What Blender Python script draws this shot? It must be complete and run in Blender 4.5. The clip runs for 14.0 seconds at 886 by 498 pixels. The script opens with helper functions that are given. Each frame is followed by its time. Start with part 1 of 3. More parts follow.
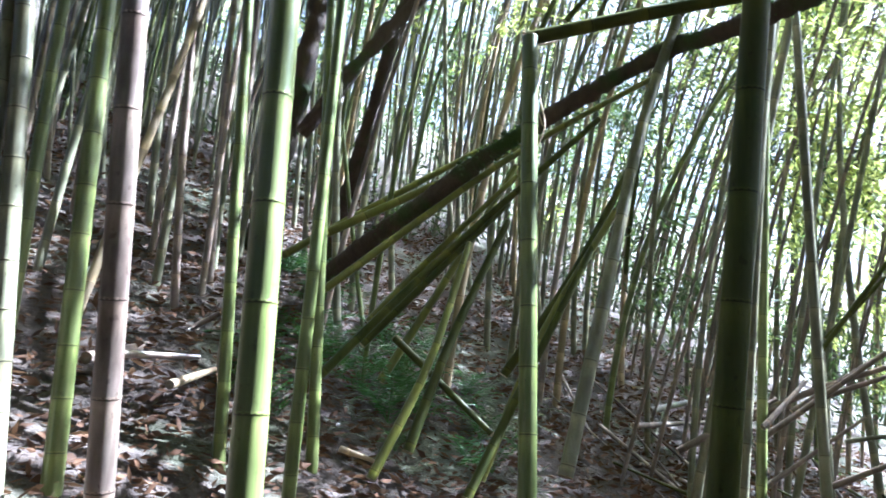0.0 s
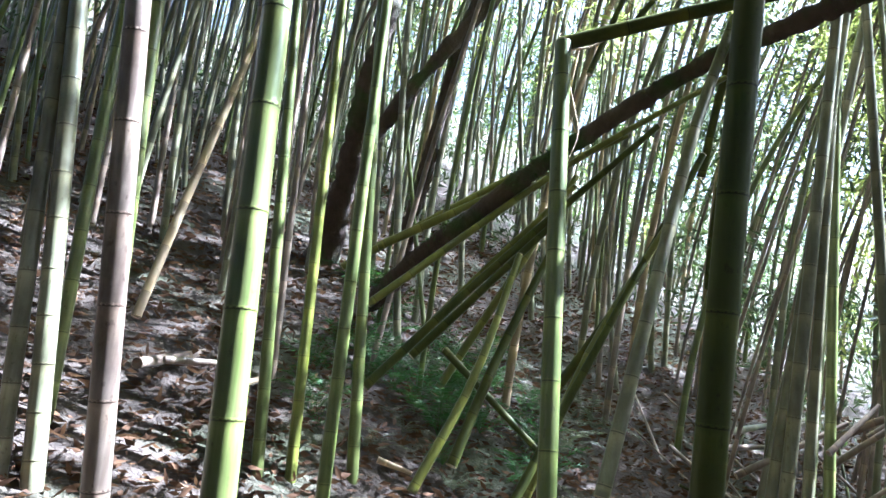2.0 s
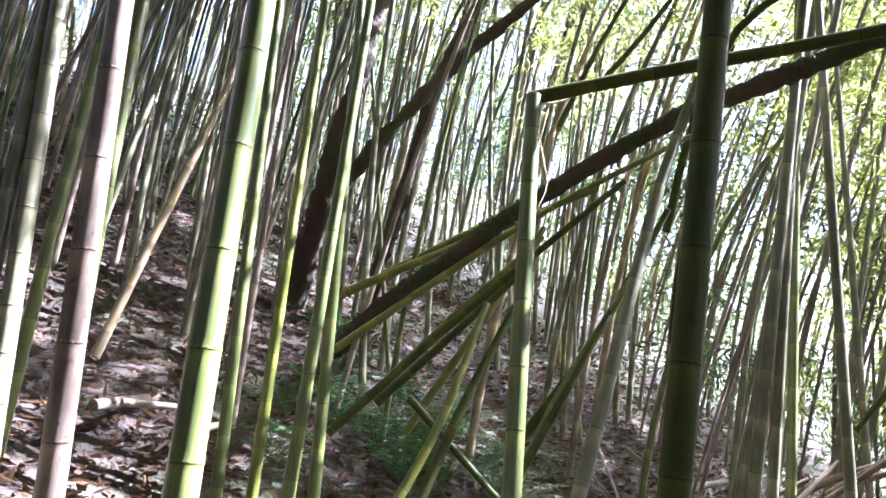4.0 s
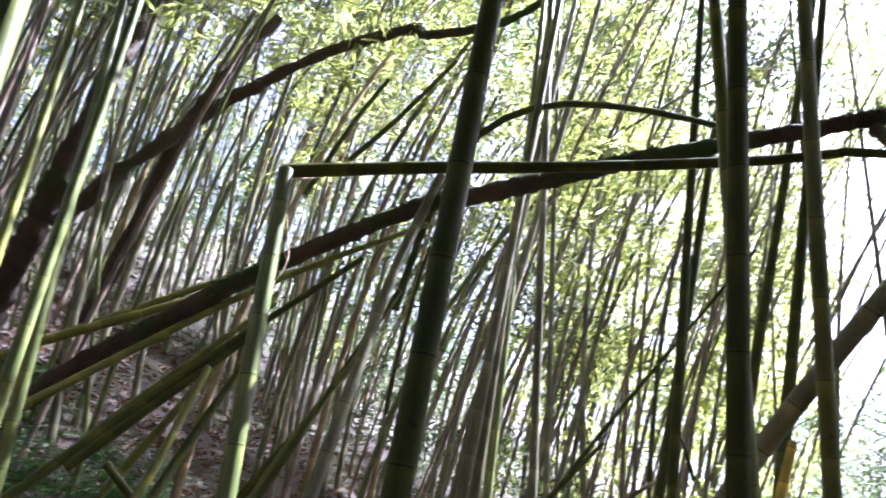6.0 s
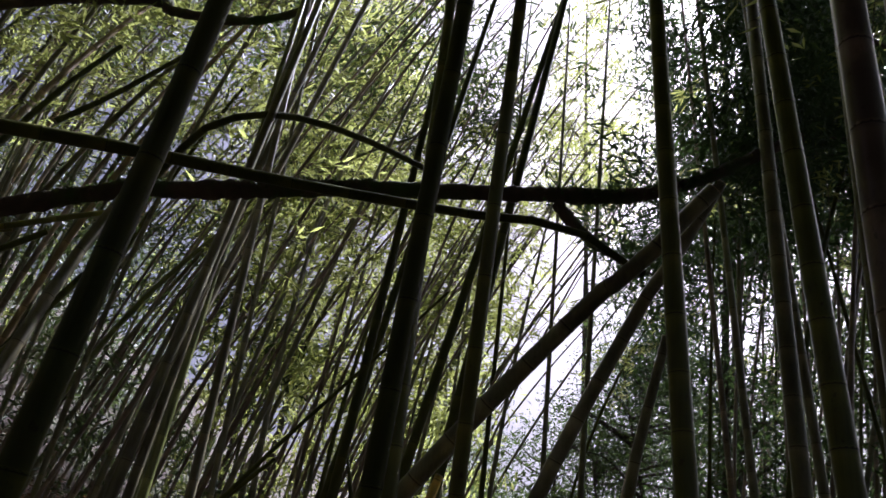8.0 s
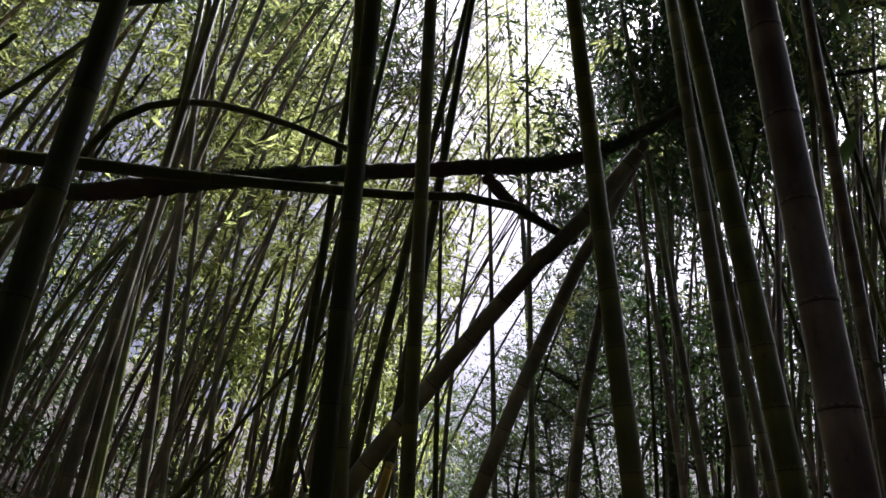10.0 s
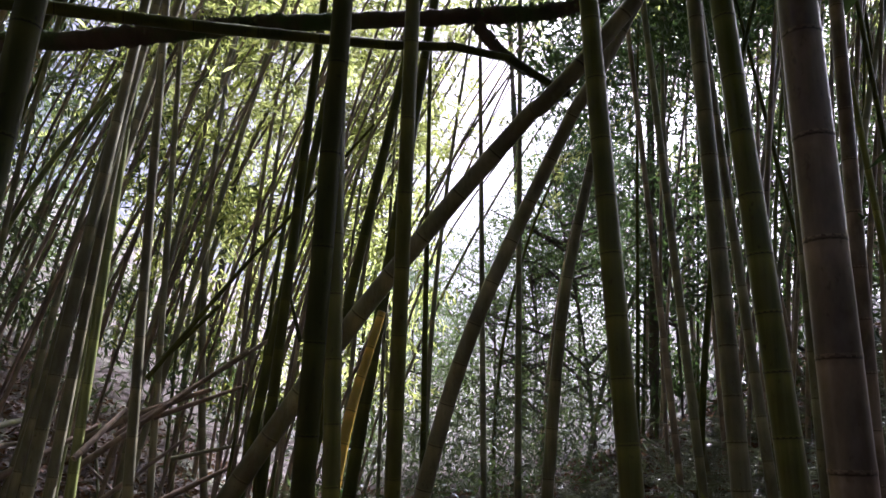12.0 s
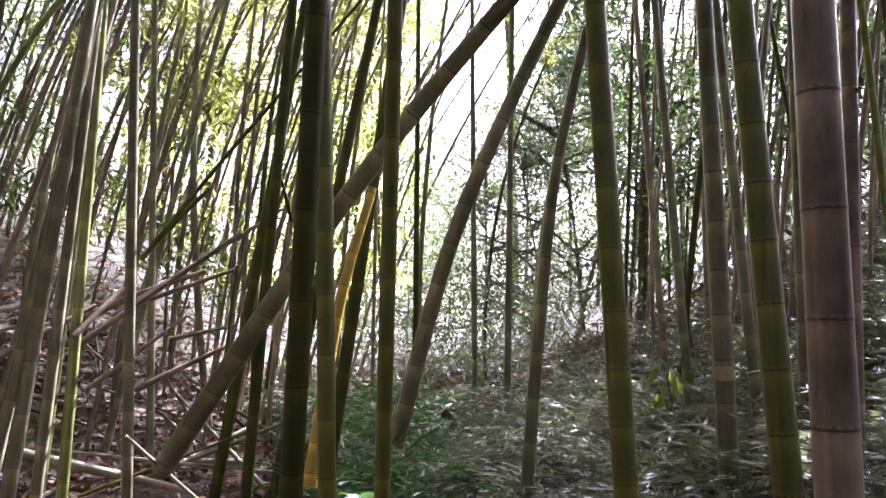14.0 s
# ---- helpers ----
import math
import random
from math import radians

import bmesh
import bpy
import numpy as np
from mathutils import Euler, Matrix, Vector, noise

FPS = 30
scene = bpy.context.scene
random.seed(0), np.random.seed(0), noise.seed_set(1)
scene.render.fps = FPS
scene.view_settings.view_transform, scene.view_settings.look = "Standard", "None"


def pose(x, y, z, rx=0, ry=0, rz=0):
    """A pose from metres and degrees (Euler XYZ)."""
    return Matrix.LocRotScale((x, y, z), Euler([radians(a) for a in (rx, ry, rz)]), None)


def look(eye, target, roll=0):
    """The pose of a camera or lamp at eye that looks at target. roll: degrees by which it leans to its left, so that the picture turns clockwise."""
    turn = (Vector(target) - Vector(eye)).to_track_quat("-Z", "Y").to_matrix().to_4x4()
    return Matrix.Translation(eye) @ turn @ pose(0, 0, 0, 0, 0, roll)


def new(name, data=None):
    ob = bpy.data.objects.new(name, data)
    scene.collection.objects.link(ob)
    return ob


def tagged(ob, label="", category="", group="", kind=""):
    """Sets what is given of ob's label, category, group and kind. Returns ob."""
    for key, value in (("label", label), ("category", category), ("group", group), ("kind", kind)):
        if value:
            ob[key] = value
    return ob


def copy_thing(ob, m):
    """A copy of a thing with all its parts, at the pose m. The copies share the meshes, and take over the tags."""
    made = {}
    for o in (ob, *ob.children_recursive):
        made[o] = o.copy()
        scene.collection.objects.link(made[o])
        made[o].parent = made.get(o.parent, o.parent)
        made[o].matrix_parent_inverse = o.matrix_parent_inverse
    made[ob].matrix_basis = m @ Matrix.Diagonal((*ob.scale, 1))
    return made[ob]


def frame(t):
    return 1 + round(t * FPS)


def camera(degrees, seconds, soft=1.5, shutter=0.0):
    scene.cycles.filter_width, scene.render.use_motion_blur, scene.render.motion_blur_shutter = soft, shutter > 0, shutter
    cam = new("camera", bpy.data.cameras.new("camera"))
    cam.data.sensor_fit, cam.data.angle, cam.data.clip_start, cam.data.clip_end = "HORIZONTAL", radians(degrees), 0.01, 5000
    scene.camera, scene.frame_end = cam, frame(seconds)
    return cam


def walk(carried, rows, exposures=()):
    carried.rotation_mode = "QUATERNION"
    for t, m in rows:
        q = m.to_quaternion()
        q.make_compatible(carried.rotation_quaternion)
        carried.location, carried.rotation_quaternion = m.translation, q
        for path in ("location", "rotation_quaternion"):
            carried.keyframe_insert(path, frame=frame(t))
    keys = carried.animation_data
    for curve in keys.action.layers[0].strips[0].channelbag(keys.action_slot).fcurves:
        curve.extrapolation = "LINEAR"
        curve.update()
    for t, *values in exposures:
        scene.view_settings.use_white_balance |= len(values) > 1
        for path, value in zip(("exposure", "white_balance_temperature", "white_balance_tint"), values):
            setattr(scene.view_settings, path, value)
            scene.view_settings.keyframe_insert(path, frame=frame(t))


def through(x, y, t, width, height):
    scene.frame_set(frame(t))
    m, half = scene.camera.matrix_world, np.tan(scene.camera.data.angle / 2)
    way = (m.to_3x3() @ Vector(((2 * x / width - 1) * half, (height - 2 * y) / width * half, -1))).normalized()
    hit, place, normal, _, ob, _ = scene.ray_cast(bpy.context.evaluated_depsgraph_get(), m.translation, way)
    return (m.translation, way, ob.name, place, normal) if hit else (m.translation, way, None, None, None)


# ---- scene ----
cam = camera(59.73, 14.0, soft=1.5, shutter=0.3)
PATH = [
    (0.0, pose(-0.431, 0.160, 1.339, 102.23, -3.17, -9.17)),
    (0.5, pose(-0.363, 0.234, 1.326, 102.22, -0.87, -11.74)),
    (1.0, pose(-0.259, 0.246, 1.337, 103.30, -2.24, -7.35)),
    (1.5, pose(-0.121, 0.216, 1.352, 102.94, -3.86, -3.28)),
    (2.0, pose(-0.056, 0.179, 1.356, 102.78, -4.89, -1.80)),
    (4.5, pose(-0.061, 0.163, 1.337, 108.94, -6.48, -7.08)),
    (5.0, pose(-0.099, 0.128, 1.350, 111.10, -5.97, -12.12)),
    (5.5, pose(-0.130, 0.125, 1.389, 111.87, -6.01, -17.78)),
    (6.0, pose(-0.116, 0.101, 1.431, 112.92, -5.81, -25.55)),
    (6.5, pose(-0.058, 0.112, 1.413, 114.93, -6.10, -33.91)),
    (7.0, pose(-0.029, 0.084, 1.425, 115.61, -6.74, -40.66)),
    (7.5, pose(-0.036, 0.022, 1.485, 115.54, -6.78, -44.90)),
    (8.0, pose(-0.020, 0.004, 1.475, 116.29, -6.92, -48.13)),
    (8.2, pose(-0.010, -0.004, 1.469, 116.53, -6.97, -49.05)),
    (10.3, pose(-0.039, -0.030, 1.652, 112.01, 0.25, -50.68)),
    (10.5, pose(-0.044, -0.010, 1.646, 110.44, 0.22, -50.99)),
    (11.0, pose(-0.044, 0.001, 1.616, 107.74, 0.02, -51.31)),
    (11.5, pose(-0.018, -0.004, 1.600, 105.46, 0.09, -51.14)),
    (12.0, pose(-0.010, -0.003, 1.578, 103.01, -0.43, -51.10)),
    (12.5, pose(0.001, -0.002, 1.549, 100.52, -1.04, -51.37)),
    (13.0, pose(-0.001, -0.003, 1.529, 98.05, -0.89, -51.63)),
    (13.5, pose(-0.003, -0.003, 1.511, 96.70, -0.02, -51.71)),
    (14.0, pose(0.000, 0.000, 1.500, 95.00, -0.00, -51.66)),
]
EXPOSURES = [(0.0, 4.25, 4650, 12), (2.0, 4.25, 4700, 10), (4.5, 4.55, 5000, 25), (5.5, 4.55, 5000, 26), (6.0, 3.85, 5050, 26), (6.5, 2.8, 5200, 26), (7.5, 1.9, 5300, 26), (8.2, 1.5, 5350, 26), (10.3, 1.6, 5300, 26), (11.5, 2.35, 5300, 27), (12.5, 2.95, 5300, 30), (14.0, 4.15, 5400, 34)]
walk(cam, PATH, EXPOSURES)

# ---- sky and sun ----
SUN_EL, SUN_AZ = 47.0, 85.0            # azimuth from +y towards +x
world = bpy.data.worlds.new("sky")
scene.world = world
world.use_nodes = True
wn = world.node_tree
sky = wn.nodes.new("ShaderNodeTexSky")
sky.sky_type, sky.sun_disc = "NISHITA", False
sky.sun_elevation, sky.sun_rotation = radians(SUN_EL), radians(SUN_AZ)
sky.dust_density, sky.air_density, sky.ozone_density = 10.0, 0.4, 0.2
wn.links.new(sky.outputs[0], wn.nodes["Background"].inputs[0])
wn.nodes["Background"].inputs[1].default_value = 0.05
sun = new("sun", bpy.data.lights.new("sun", "SUN"))
sun.data.energy, sun.data.angle, sun.data.color = 5.0, radians(0.6), (1.0, 0.96, 0.9)
sun_way = Vector((math.sin(radians(SUN_AZ)) * math.cos(radians(SUN_EL)), math.cos(radians(SUN_AZ)) * math.cos(radians(SUN_EL)), math.sin(radians(SUN_EL))))
sun.matrix_world = look(sun_way * 60, (0, 0, 0))


# ---- materials ----
class Nodes:
    """A small wrapper to write node materials in a few lines."""

    def __init__(self, name):
        self.mat = bpy.data.materials.new(name)
        self.mat.use_nodes = True
        self.tree = self.mat.node_tree
        self.bsdf = self.tree.nodes["Principled BSDF"]
        self.out = self.tree.nodes["Material Output"]

    def add(self, kind, **values):
        node = self.tree.nodes.new(kind)
        for key, value in values.items():
            node.inputs[key].default_value = value
        return node

    def link(self, a, b):
        self.tree.links.new(a, b)

    def ramp(self, source, *stops):
        node = self.tree.nodes.new("ShaderNodeValToRGB")
        while len(node.color_ramp.elements) < len(stops):
            node.color_ramp.elements.new(0.5)
        for element, (at, colour) in zip(node.color_ramp.elements, stops):
            element.position = at
            element.color = (*colour, 1) if len(colour) == 3 else colour
        self.link(source, node.inputs[0])
        return node.outputs[0]

    def noise(self, scale, detail=4.0, stretch=(1, 1, 1), coords="Object", rough=0.55):
        tc = self.tree.nodes.new("ShaderNodeTexCoord")
        mp = self.add("ShaderNodeMapping")
        mp.inputs["Scale"].default_value = stretch
        self.link(tc.outputs[coords], mp.inputs[0])
        no = self.add("ShaderNodeTexNoise", Scale=scale, Detail=detail, Roughness=rough)
        self.link(mp.outputs[0], no.inputs["Vector"])
        return no.outputs["Fac"]

    def mix(self, fac, a, b, how="MIX"):
        node = self.tree.nodes.new("ShaderNodeMix")
        node.data_type, node.blend_type = "RGBA", how
        if isinstance(fac, (int, float)):
            node.inputs[0].default_value = fac
        else:
            self.link(fac, node.inputs[0])
        for value, socket in ((a, node.inputs[6]), (b, node.inputs[7])):
            if isinstance(value, tuple):
                socket.default_value = (*value, 1)
            else:
                self.link(value, socket)
        return node.outputs[2]

    def bump(self, height, strength, distance=0.004):
        node = self.add("ShaderNodeBump", Strength=strength, Distance=distance)
        self.link(height, node.inputs["Height"])
        self.link(node.outputs[0], self.bsdf.inputs["Normal"])

    def random(self):
        return self.tree.nodes.new("ShaderNodeObjectInfo").outputs["Random"]

    def island(self):
        return self.tree.nodes.new("ShaderNodeNewGeometry").outputs["Random Per Island"]

    def attribute(self, name):
        node = self.tree.nodes.new("ShaderNodeAttribute")
        node.attribute_name = name
        return node.outputs["Fac"]


def culm_material(name, young, old, streak, rough=0.3, stain=None):
    """Bamboo: streaked along the culm, patched with lichen, pale bloom under each node, dark line at it."""
    n = Nodes(name)
    tone = n.mix(n.random(), young, old)
    streaks = n.ramp(n.noise(60, 3, (1, 1, 0.03)), (0.35, (0, 0, 0)), (0.7, (1, 1, 1)))
    tone = n.mix(n.mix(0.45, (0, 0, 0), streaks), tone, streak)
    blotch = n.ramp(n.noise(5, 5, (1, 1, 0.35)), (0.5, (0, 0, 0)), (0.68, (1, 1, 1)))
    tone = n.mix(n.mix(0.5, (0, 0, 0), blotch), tone, tuple(0.55 * (a + b) for a, b in zip(old, streak)))
    if stain:
        patch = n.ramp(n.noise(2.6, 6, (1, 1, 0.5), rough=0.65), (0.41, (0, 0, 0)), (0.56, (1, 1, 1)))
        tone = n.mix(n.mix(0.85, (0, 0, 0), patch), tone, stain)
    speck = n.ramp(n.noise(45, 4, (1, 1, 0.6)), (0.62, (1, 1, 1)), (0.74, (0.5, 0.46, 0.42)))
    tone = n.mix(1.0, tone, speck, "MULTIPLY")
    ring = n.ramp(n.attribute("ring"), (0.0, (1, 1, 1)), (0.3, (1.05, 1.05, 1.0)), (0.5, (1.7, 1.65, 1.5)), (0.8, (1.35, 1.3, 1.2)), (1.0, (0.22, 0.18, 0.14)))
    tone = n.mix(1.0, tone, ring, "MULTIPLY")
    n.link(tone, n.bsdf.inputs["Base Color"])
    n.bsdf.inputs["Roughness"].default_value = rough
    n.bsdf.inputs["Specular IOR Level"].default_value = 0.5 if rough < 0.4 else 0.25
    n.bump(n.noise(90, 3, (1, 1, 0.05)), 0.25, 0.002)
    return n.mat


def leaf_material(name, dark, light, glow, through=0.5, rough=0.45):
    """Thin leaves that let part of the light through."""
    n = Nodes(name)
    tone = n.mix(n.island(), dark, light)
    tone = n.mix(n.mix(0.35, (0, 0, 0), n.ramp(n.noise(1.3, 2), (0.4, (0, 0, 0)), (0.65, (1, 1, 1)))), tone, light)
    n.link(tone, n.bsdf.inputs["Base Color"])
    n.bsdf.inputs["Roughness"].default_value = rough
    thin = n.add("ShaderNodeBsdfTranslucent")
    n.link(n.mix(0.75, tone, glow), thin.inputs["Color"])
    both = n.add("ShaderNodeMixShader", Fac=through)
    n.link(n.bsdf.outputs[0], both.inputs[1])
    n.link(thin.outputs[0], both.inputs[2])
    n.link(both.outputs[0], n.out.inputs["Surface"])
    return n.mat


def bark_material(name, dark, light, moss, share):
    n = Nodes(name)
    tone = n.mix(n.noise(14, 6, (1, 1, 0.4)), dark, light)
    cover = n.ramp(n.noise(2.2, 6), (share - 0.08, (1, 1, 1)), (share + 0.08, (0, 0, 0)))
    tone = n.mix(cover, tone, moss)
    n.link(tone, n.bsdf.inputs["Base Color"])
    n.bsdf.inputs["Roughness"].default_value = 0.9
    n.bump(n.noise(28, 9, (1, 1, 0.5), rough=0.7), 1.0, 0.04)
    return n.mat


CULM = {
    "green": culm_material("bamboo_green", (0.062, 0.082, 0.016), (0.1, 0.112, 0.03), (0.17, 0.17, 0.068)),
    "grey": culm_material("bamboo_grey", (0.14, 0.138, 0.075), (0.185, 0.17, 0.11), (0.29, 0.27, 0.19), 0.3, (0.09, 0.08, 0.045)),
    "brown": culm_material("bamboo_brown", (0.2, 0.148, 0.112), (0.26, 0.195, 0.15), (0.4, 0.32, 0.26), 0.3, (0.085, 0.056, 0.042)),
    "dead": culm_material("bamboo_dead", (0.23, 0.165, 0.09), (0.29, 0.215, 0.125), (0.36, 0.28, 0.18), 0.6),
    "golden": culm_material("bamboo_golden", (0.55, 0.36, 0.035), (0.5, 0.32, 0.04), (0.6, 0.45, 0.12)),
    "olive": culm_material("bamboo_olive", (0.08, 0.092, 0.01), (0.12, 0.118, 0.017), (0.19, 0.18, 0.05)),
    # darker than living culms: the shade on them is put into this colour
    "dark": culm_material("bamboo_shade_dark", (0.022, 0.032, 0.003), (0.034, 0.042, 0.005), (0.07, 0.072, 0.014), 0.5, (0.055, 0.055, 0.007)),
}
LEAF = leaf_material("bamboo_leaf", (0.055, 0.095, 0.016), (0.14, 0.18, 0.028), (0.58, 0.62, 0.17), 0.64)
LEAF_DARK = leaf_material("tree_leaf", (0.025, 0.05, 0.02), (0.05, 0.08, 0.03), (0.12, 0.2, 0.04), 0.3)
LEAF_SHRUB = leaf_material("shrub_leaf", (0.05, 0.055, 0.034), (0.21, 0.21, 0.15), (0.22, 0.26, 0.1), 0.3, 0.4)
# gully shrubs; also a darker copy of bamboo_leaf with shade in its colour
LEAF_LOW_AND_SHADE = leaf_material("gully_and_shade_leaf", (0.03, 0.05, 0.022), (0.065, 0.09, 0.038), (0.14, 0.2, 0.045), 0.3, 0.5)
LEAF_GREEN = leaf_material("plant_leaf", (0.026, 0.075, 0.014), (0.055, 0.125, 0.026), (0.1, 0.24, 0.025), 0.3, 0.5)
LITTER = leaf_material("dead_leaf", (0.03, 0.016, 0.009), (0.125, 0.066, 0.034), (0.26, 0.15, 0.07), 0.15, 0.75)
LITTER.node_tree.nodes["Principled BSDF"].inputs["Specular IOR Level"].default_value = 0.15
BARK = bark_material("mossy_bark", (0.03, 0.02, 0.015), (0.15, 0.1, 0.07), (0.045, 0.075, 0.012), 0.42)
BARK_DARK = bark_material("tree_bark", (0.04, 0.03, 0.025), (0.11, 0.085, 0.07), (0.05, 0.07, 0.03), 0.38)
TWIG = bark_material("twig", (0.08, 0.065, 0.04), (0.16, 0.13, 0.08), (0.1, 0.11, 0.05), 0.4)
SPLIT = bark_material("split_wood", (0.42, 0.3, 0.18), (0.6, 0.48, 0.32), (0.4, 0.22, 0.1), 0.42)
soil = Nodes("forest_floor")
floor_tone = soil.mix(soil.noise(9, 8), (0.022, 0.016, 0.012), (0.085, 0.058, 0.04))
floor_tone = soil.mix(soil.ramp(soil.noise(0.8, 5), (0.5, (0, 0, 0)), (0.62, (1, 1, 1))), floor_tone, (0.06, 0.06, 0.03))
soil.link(floor_tone, soil.bsdf.inputs["Base Color"])
soil.bsdf.inputs["Roughness"].default_value = 0.95
soil.bump(soil.noise(22, 8), 1.0, 0.05)
SOIL = soil.mat


# ---- mesh tools ----
def mesh_np(name, verts, quads, mat, smooth=True, ring=None):
    """A mesh from arrays of corners and quads."""
    verts, quads = np.asarray(verts, np.float32), np.asarray(quads, np.int32)
    me = bpy.data.meshes.new(name)
    me.vertices.add(len(verts))
    me.vertices.foreach_set("co", verts.ravel())
    me.loops.add(quads.size)
    me.loops.foreach_set("vertex_index", quads.ravel())
    me.polygons.add(len(quads))
    me.polygons.foreach_set("loop_start", np.arange(0, quads.size, 4, dtype=np.int32))
    me.polygons.foreach_set("use_smooth", np.full(len(quads), smooth))
    if ring is not None:
        me.attributes.new("ring", "FLOAT", "POINT").data.foreach_set("value", np.asarray(ring, np.float32))
    me.materials.append(mat)
    me.update(calc_edges=True)
    return me


def part(name, me, parent, label="", kind=""):
    ob = new(name, me)
    ob.parent = parent
    return tagged(ob, label, kind=kind)


def thing(name, place, label, category, group="", kind=""):
    ob = new(name)
    ob.location = place
    ob.empty_display_size = 0.1
    return tagged(ob, label, category, group, kind)


def sweep(points, radii, sides):
    """A tube along points: corners and quads."""
    p = np.asarray(points, float)
    r = np.asarray(radii, float)
    t = np.gradient(p, axis=0)
    t /= np.linalg.norm(t, axis=1, keepdims=True) + 1e-9
    ref = np.array([0, 1.0, 0]) if abs(t[0, 1]) < 0.8 else np.array([1.0, 0, 0])
    a = np.cross(t, ref)
    a /= np.linalg.norm(a, axis=1, keepdims=True) + 1e-9
    b = np.cross(t, a)
    ang = np.linspace(0, 2 * np.pi, sides, endpoint=False)
    v = p[:, None] + r[:, None, None] * (np.cos(ang)[None, :, None] * a[:, None] + np.sin(ang)[None, :, None] * b[:, None])
    n = len(p)
    i, j = np.meshgrid(np.arange(n - 1), np.arange(sides), indexing="ij")
    k = (j + 1) % sides
    q = np.stack([i * sides + j, i * sides + k, (i + 1) * sides + k, (i + 1) * sides + j], -1).reshape(-1, 4)
    return v.reshape(-1, 3), q


def joined(pieces):
    verts, quads, n = [], [], 0
    for v, q in pieces:
        verts.append(v)
        quads.append(np.asarray(q) + n)
        n += len(v)
    return np.concatenate(verts), np.concatenate(quads)


def smooth_path(points, n):
    """n points on a smooth curve through the given ones, evenly spread."""
    p = np.asarray(points, float)
    if len(p) == 2:
        return p[0] + (p[1] - p[0]) * np.linspace(0, 1, n)[:, None]
    q = np.vstack([2 * p[0] - p[1], p, 2 * p[-1] - p[-2]])
    out = []
    for i in range(len(p) - 1):
        t = np.linspace(0, 1, 24, endpoint=False)[:, None]
        a, b, c, d = q[i:i + 4]
        out.append(0.5 * (2 * b + (c - a) * t + (2 * a - 5 * b + 4 * c - d) * t**2 + (3 * b - a - 3 * c + d) * t**3))
    out = np.vstack(out + [p[-1:]])
    s = np.r_[0, np.cumsum(np.linalg.norm(np.diff(out, axis=0), axis=1))]
    u = np.linspace(0, s[-1], n)
    return np.stack([np.interp(u, s, out[:, k]) for k in range(3)], 1)


def culm_mesh(path, d0, d1, internode, sides, mat, name="culm"):
    """A jointed culm along a dense path: a groove and a raised ridge at each node."""
    s = np.r_[0, np.cumsum(np.linalg.norm(np.diff(path, axis=0), axis=1))]
    length, nodes, at, gap = s[-1], [], 0.06, internode
    while at < length:
        nodes.append(at)
        at += gap * random.uniform(0.93, 1.07)
        gap = min(gap * 1.02, internode * 1.6)
    stations, scale, ring = [0.0], [1.0], [0.0]
    for at in nodes:
        w = 0.14 * d0
        for off, k, mark in ((-1.6, 0.99, 0.5), (-0.5, 0.99, 0.75), (-0.15, 1.0, 1.0), (0.15, 1.015, 0.9), (0.6, 1.0, 0.25), (2.0, 0.99, 0.0)):
            stations.append(at + off * w)
            scale.append(k)
            ring.append(mark)
    stations.append(length)
    scale.append(0.98)
    ring.append(0.0)
    keep = np.maximum.accumulate(np.clip(stations, 0, length))
    pts = np.stack([np.interp(keep, s, path[:, k]) for k in range(3)], 1)
    pts[:, 2] += np.arange(len(pts)) * 1e-6
    radii = 0.5 * (d0 + (d1 - d0) * (keep / length) ** 1.15) * np.array(scale)
    v, q = sweep(pts, radii, sides)
    return mesh_np(name, v, q, mat, ring=np.repeat(ring, sides)), nodes, s


def leaf_quads(base, way, length, width, rng):
    """Folded lance-shaped leaves, one quad each."""
    base, way = np.asarray(base, float), np.asarray(way, float)
    way = way / (np.linalg.norm(way, axis=1, keepdims=True) + 1e-9)
    side = np.cross(way, rng.normal(size=way.shape))
    side /= np.linalg.norm(side, axis=1, keepdims=True) + 1e-9
    up = np.cross(side, way)
    length, width = length[:, None], width[:, None]
    mid = base + way * length * 0.42 - up * width * 0.25
    v = np.stack([base, mid + side * width * 0.5 + up * width * 0.3, base + way * length, mid - side * width * 0.5 + up * width * 0.3], 1)
    return v.reshape(-1, 3), np.arange(len(base) * 4).reshape(-1, 4)


# ---- ground ----
def ground_z(x, y):
    """A gully floor with a bank on either side."""
    u, v = -0.62 * x + 0.785 * y, 0.785 * x + 0.62 * y
    bank = 0.32 * (np.sqrt((u - 2.85) ** 2 + 1) + (u - 2.85))
    bank = 16 - 0.5 * (np.sqrt((16 - bank) ** 2 + 4) + (16 - bank))
    far = 0.26 * (np.sqrt((-u - 1) ** 2 + 0.4) + (-u - 1))
    far = 6 - 0.5 * (np.sqrt((6 - far) ** 2 + 1) + (6 - far))
    return bank + far + 0.0225 * (v + np.sqrt(v * v + 1)) - 0.05


def rough_z(x, y):
    return ground_z(x, y) + 0.05 * np.sin(1.7 * x + 0.6 * y) * np.sin(1.3 * y - 0.4 * x) + 0.02 * np.sin(5.1 * x + 1.0) * np.sin(4.3 * y)


def warp(n, near, far):
    t = np.linspace(-1, 1, n)
    return np.sign(t) * (near * np.abs(t) + (far - near) * np.abs(t) ** 4)


gx, gy = np.meshgrid(warp(260, 16, 900), warp(260, 16, 900), indexing="ij")
gz = rough_z(gx, gy) + np.random.default_rng(3).normal(0, 0.008, gx.shape)
gi, gj = np.meshgrid(np.arange(259), np.arange(259), indexing="ij")
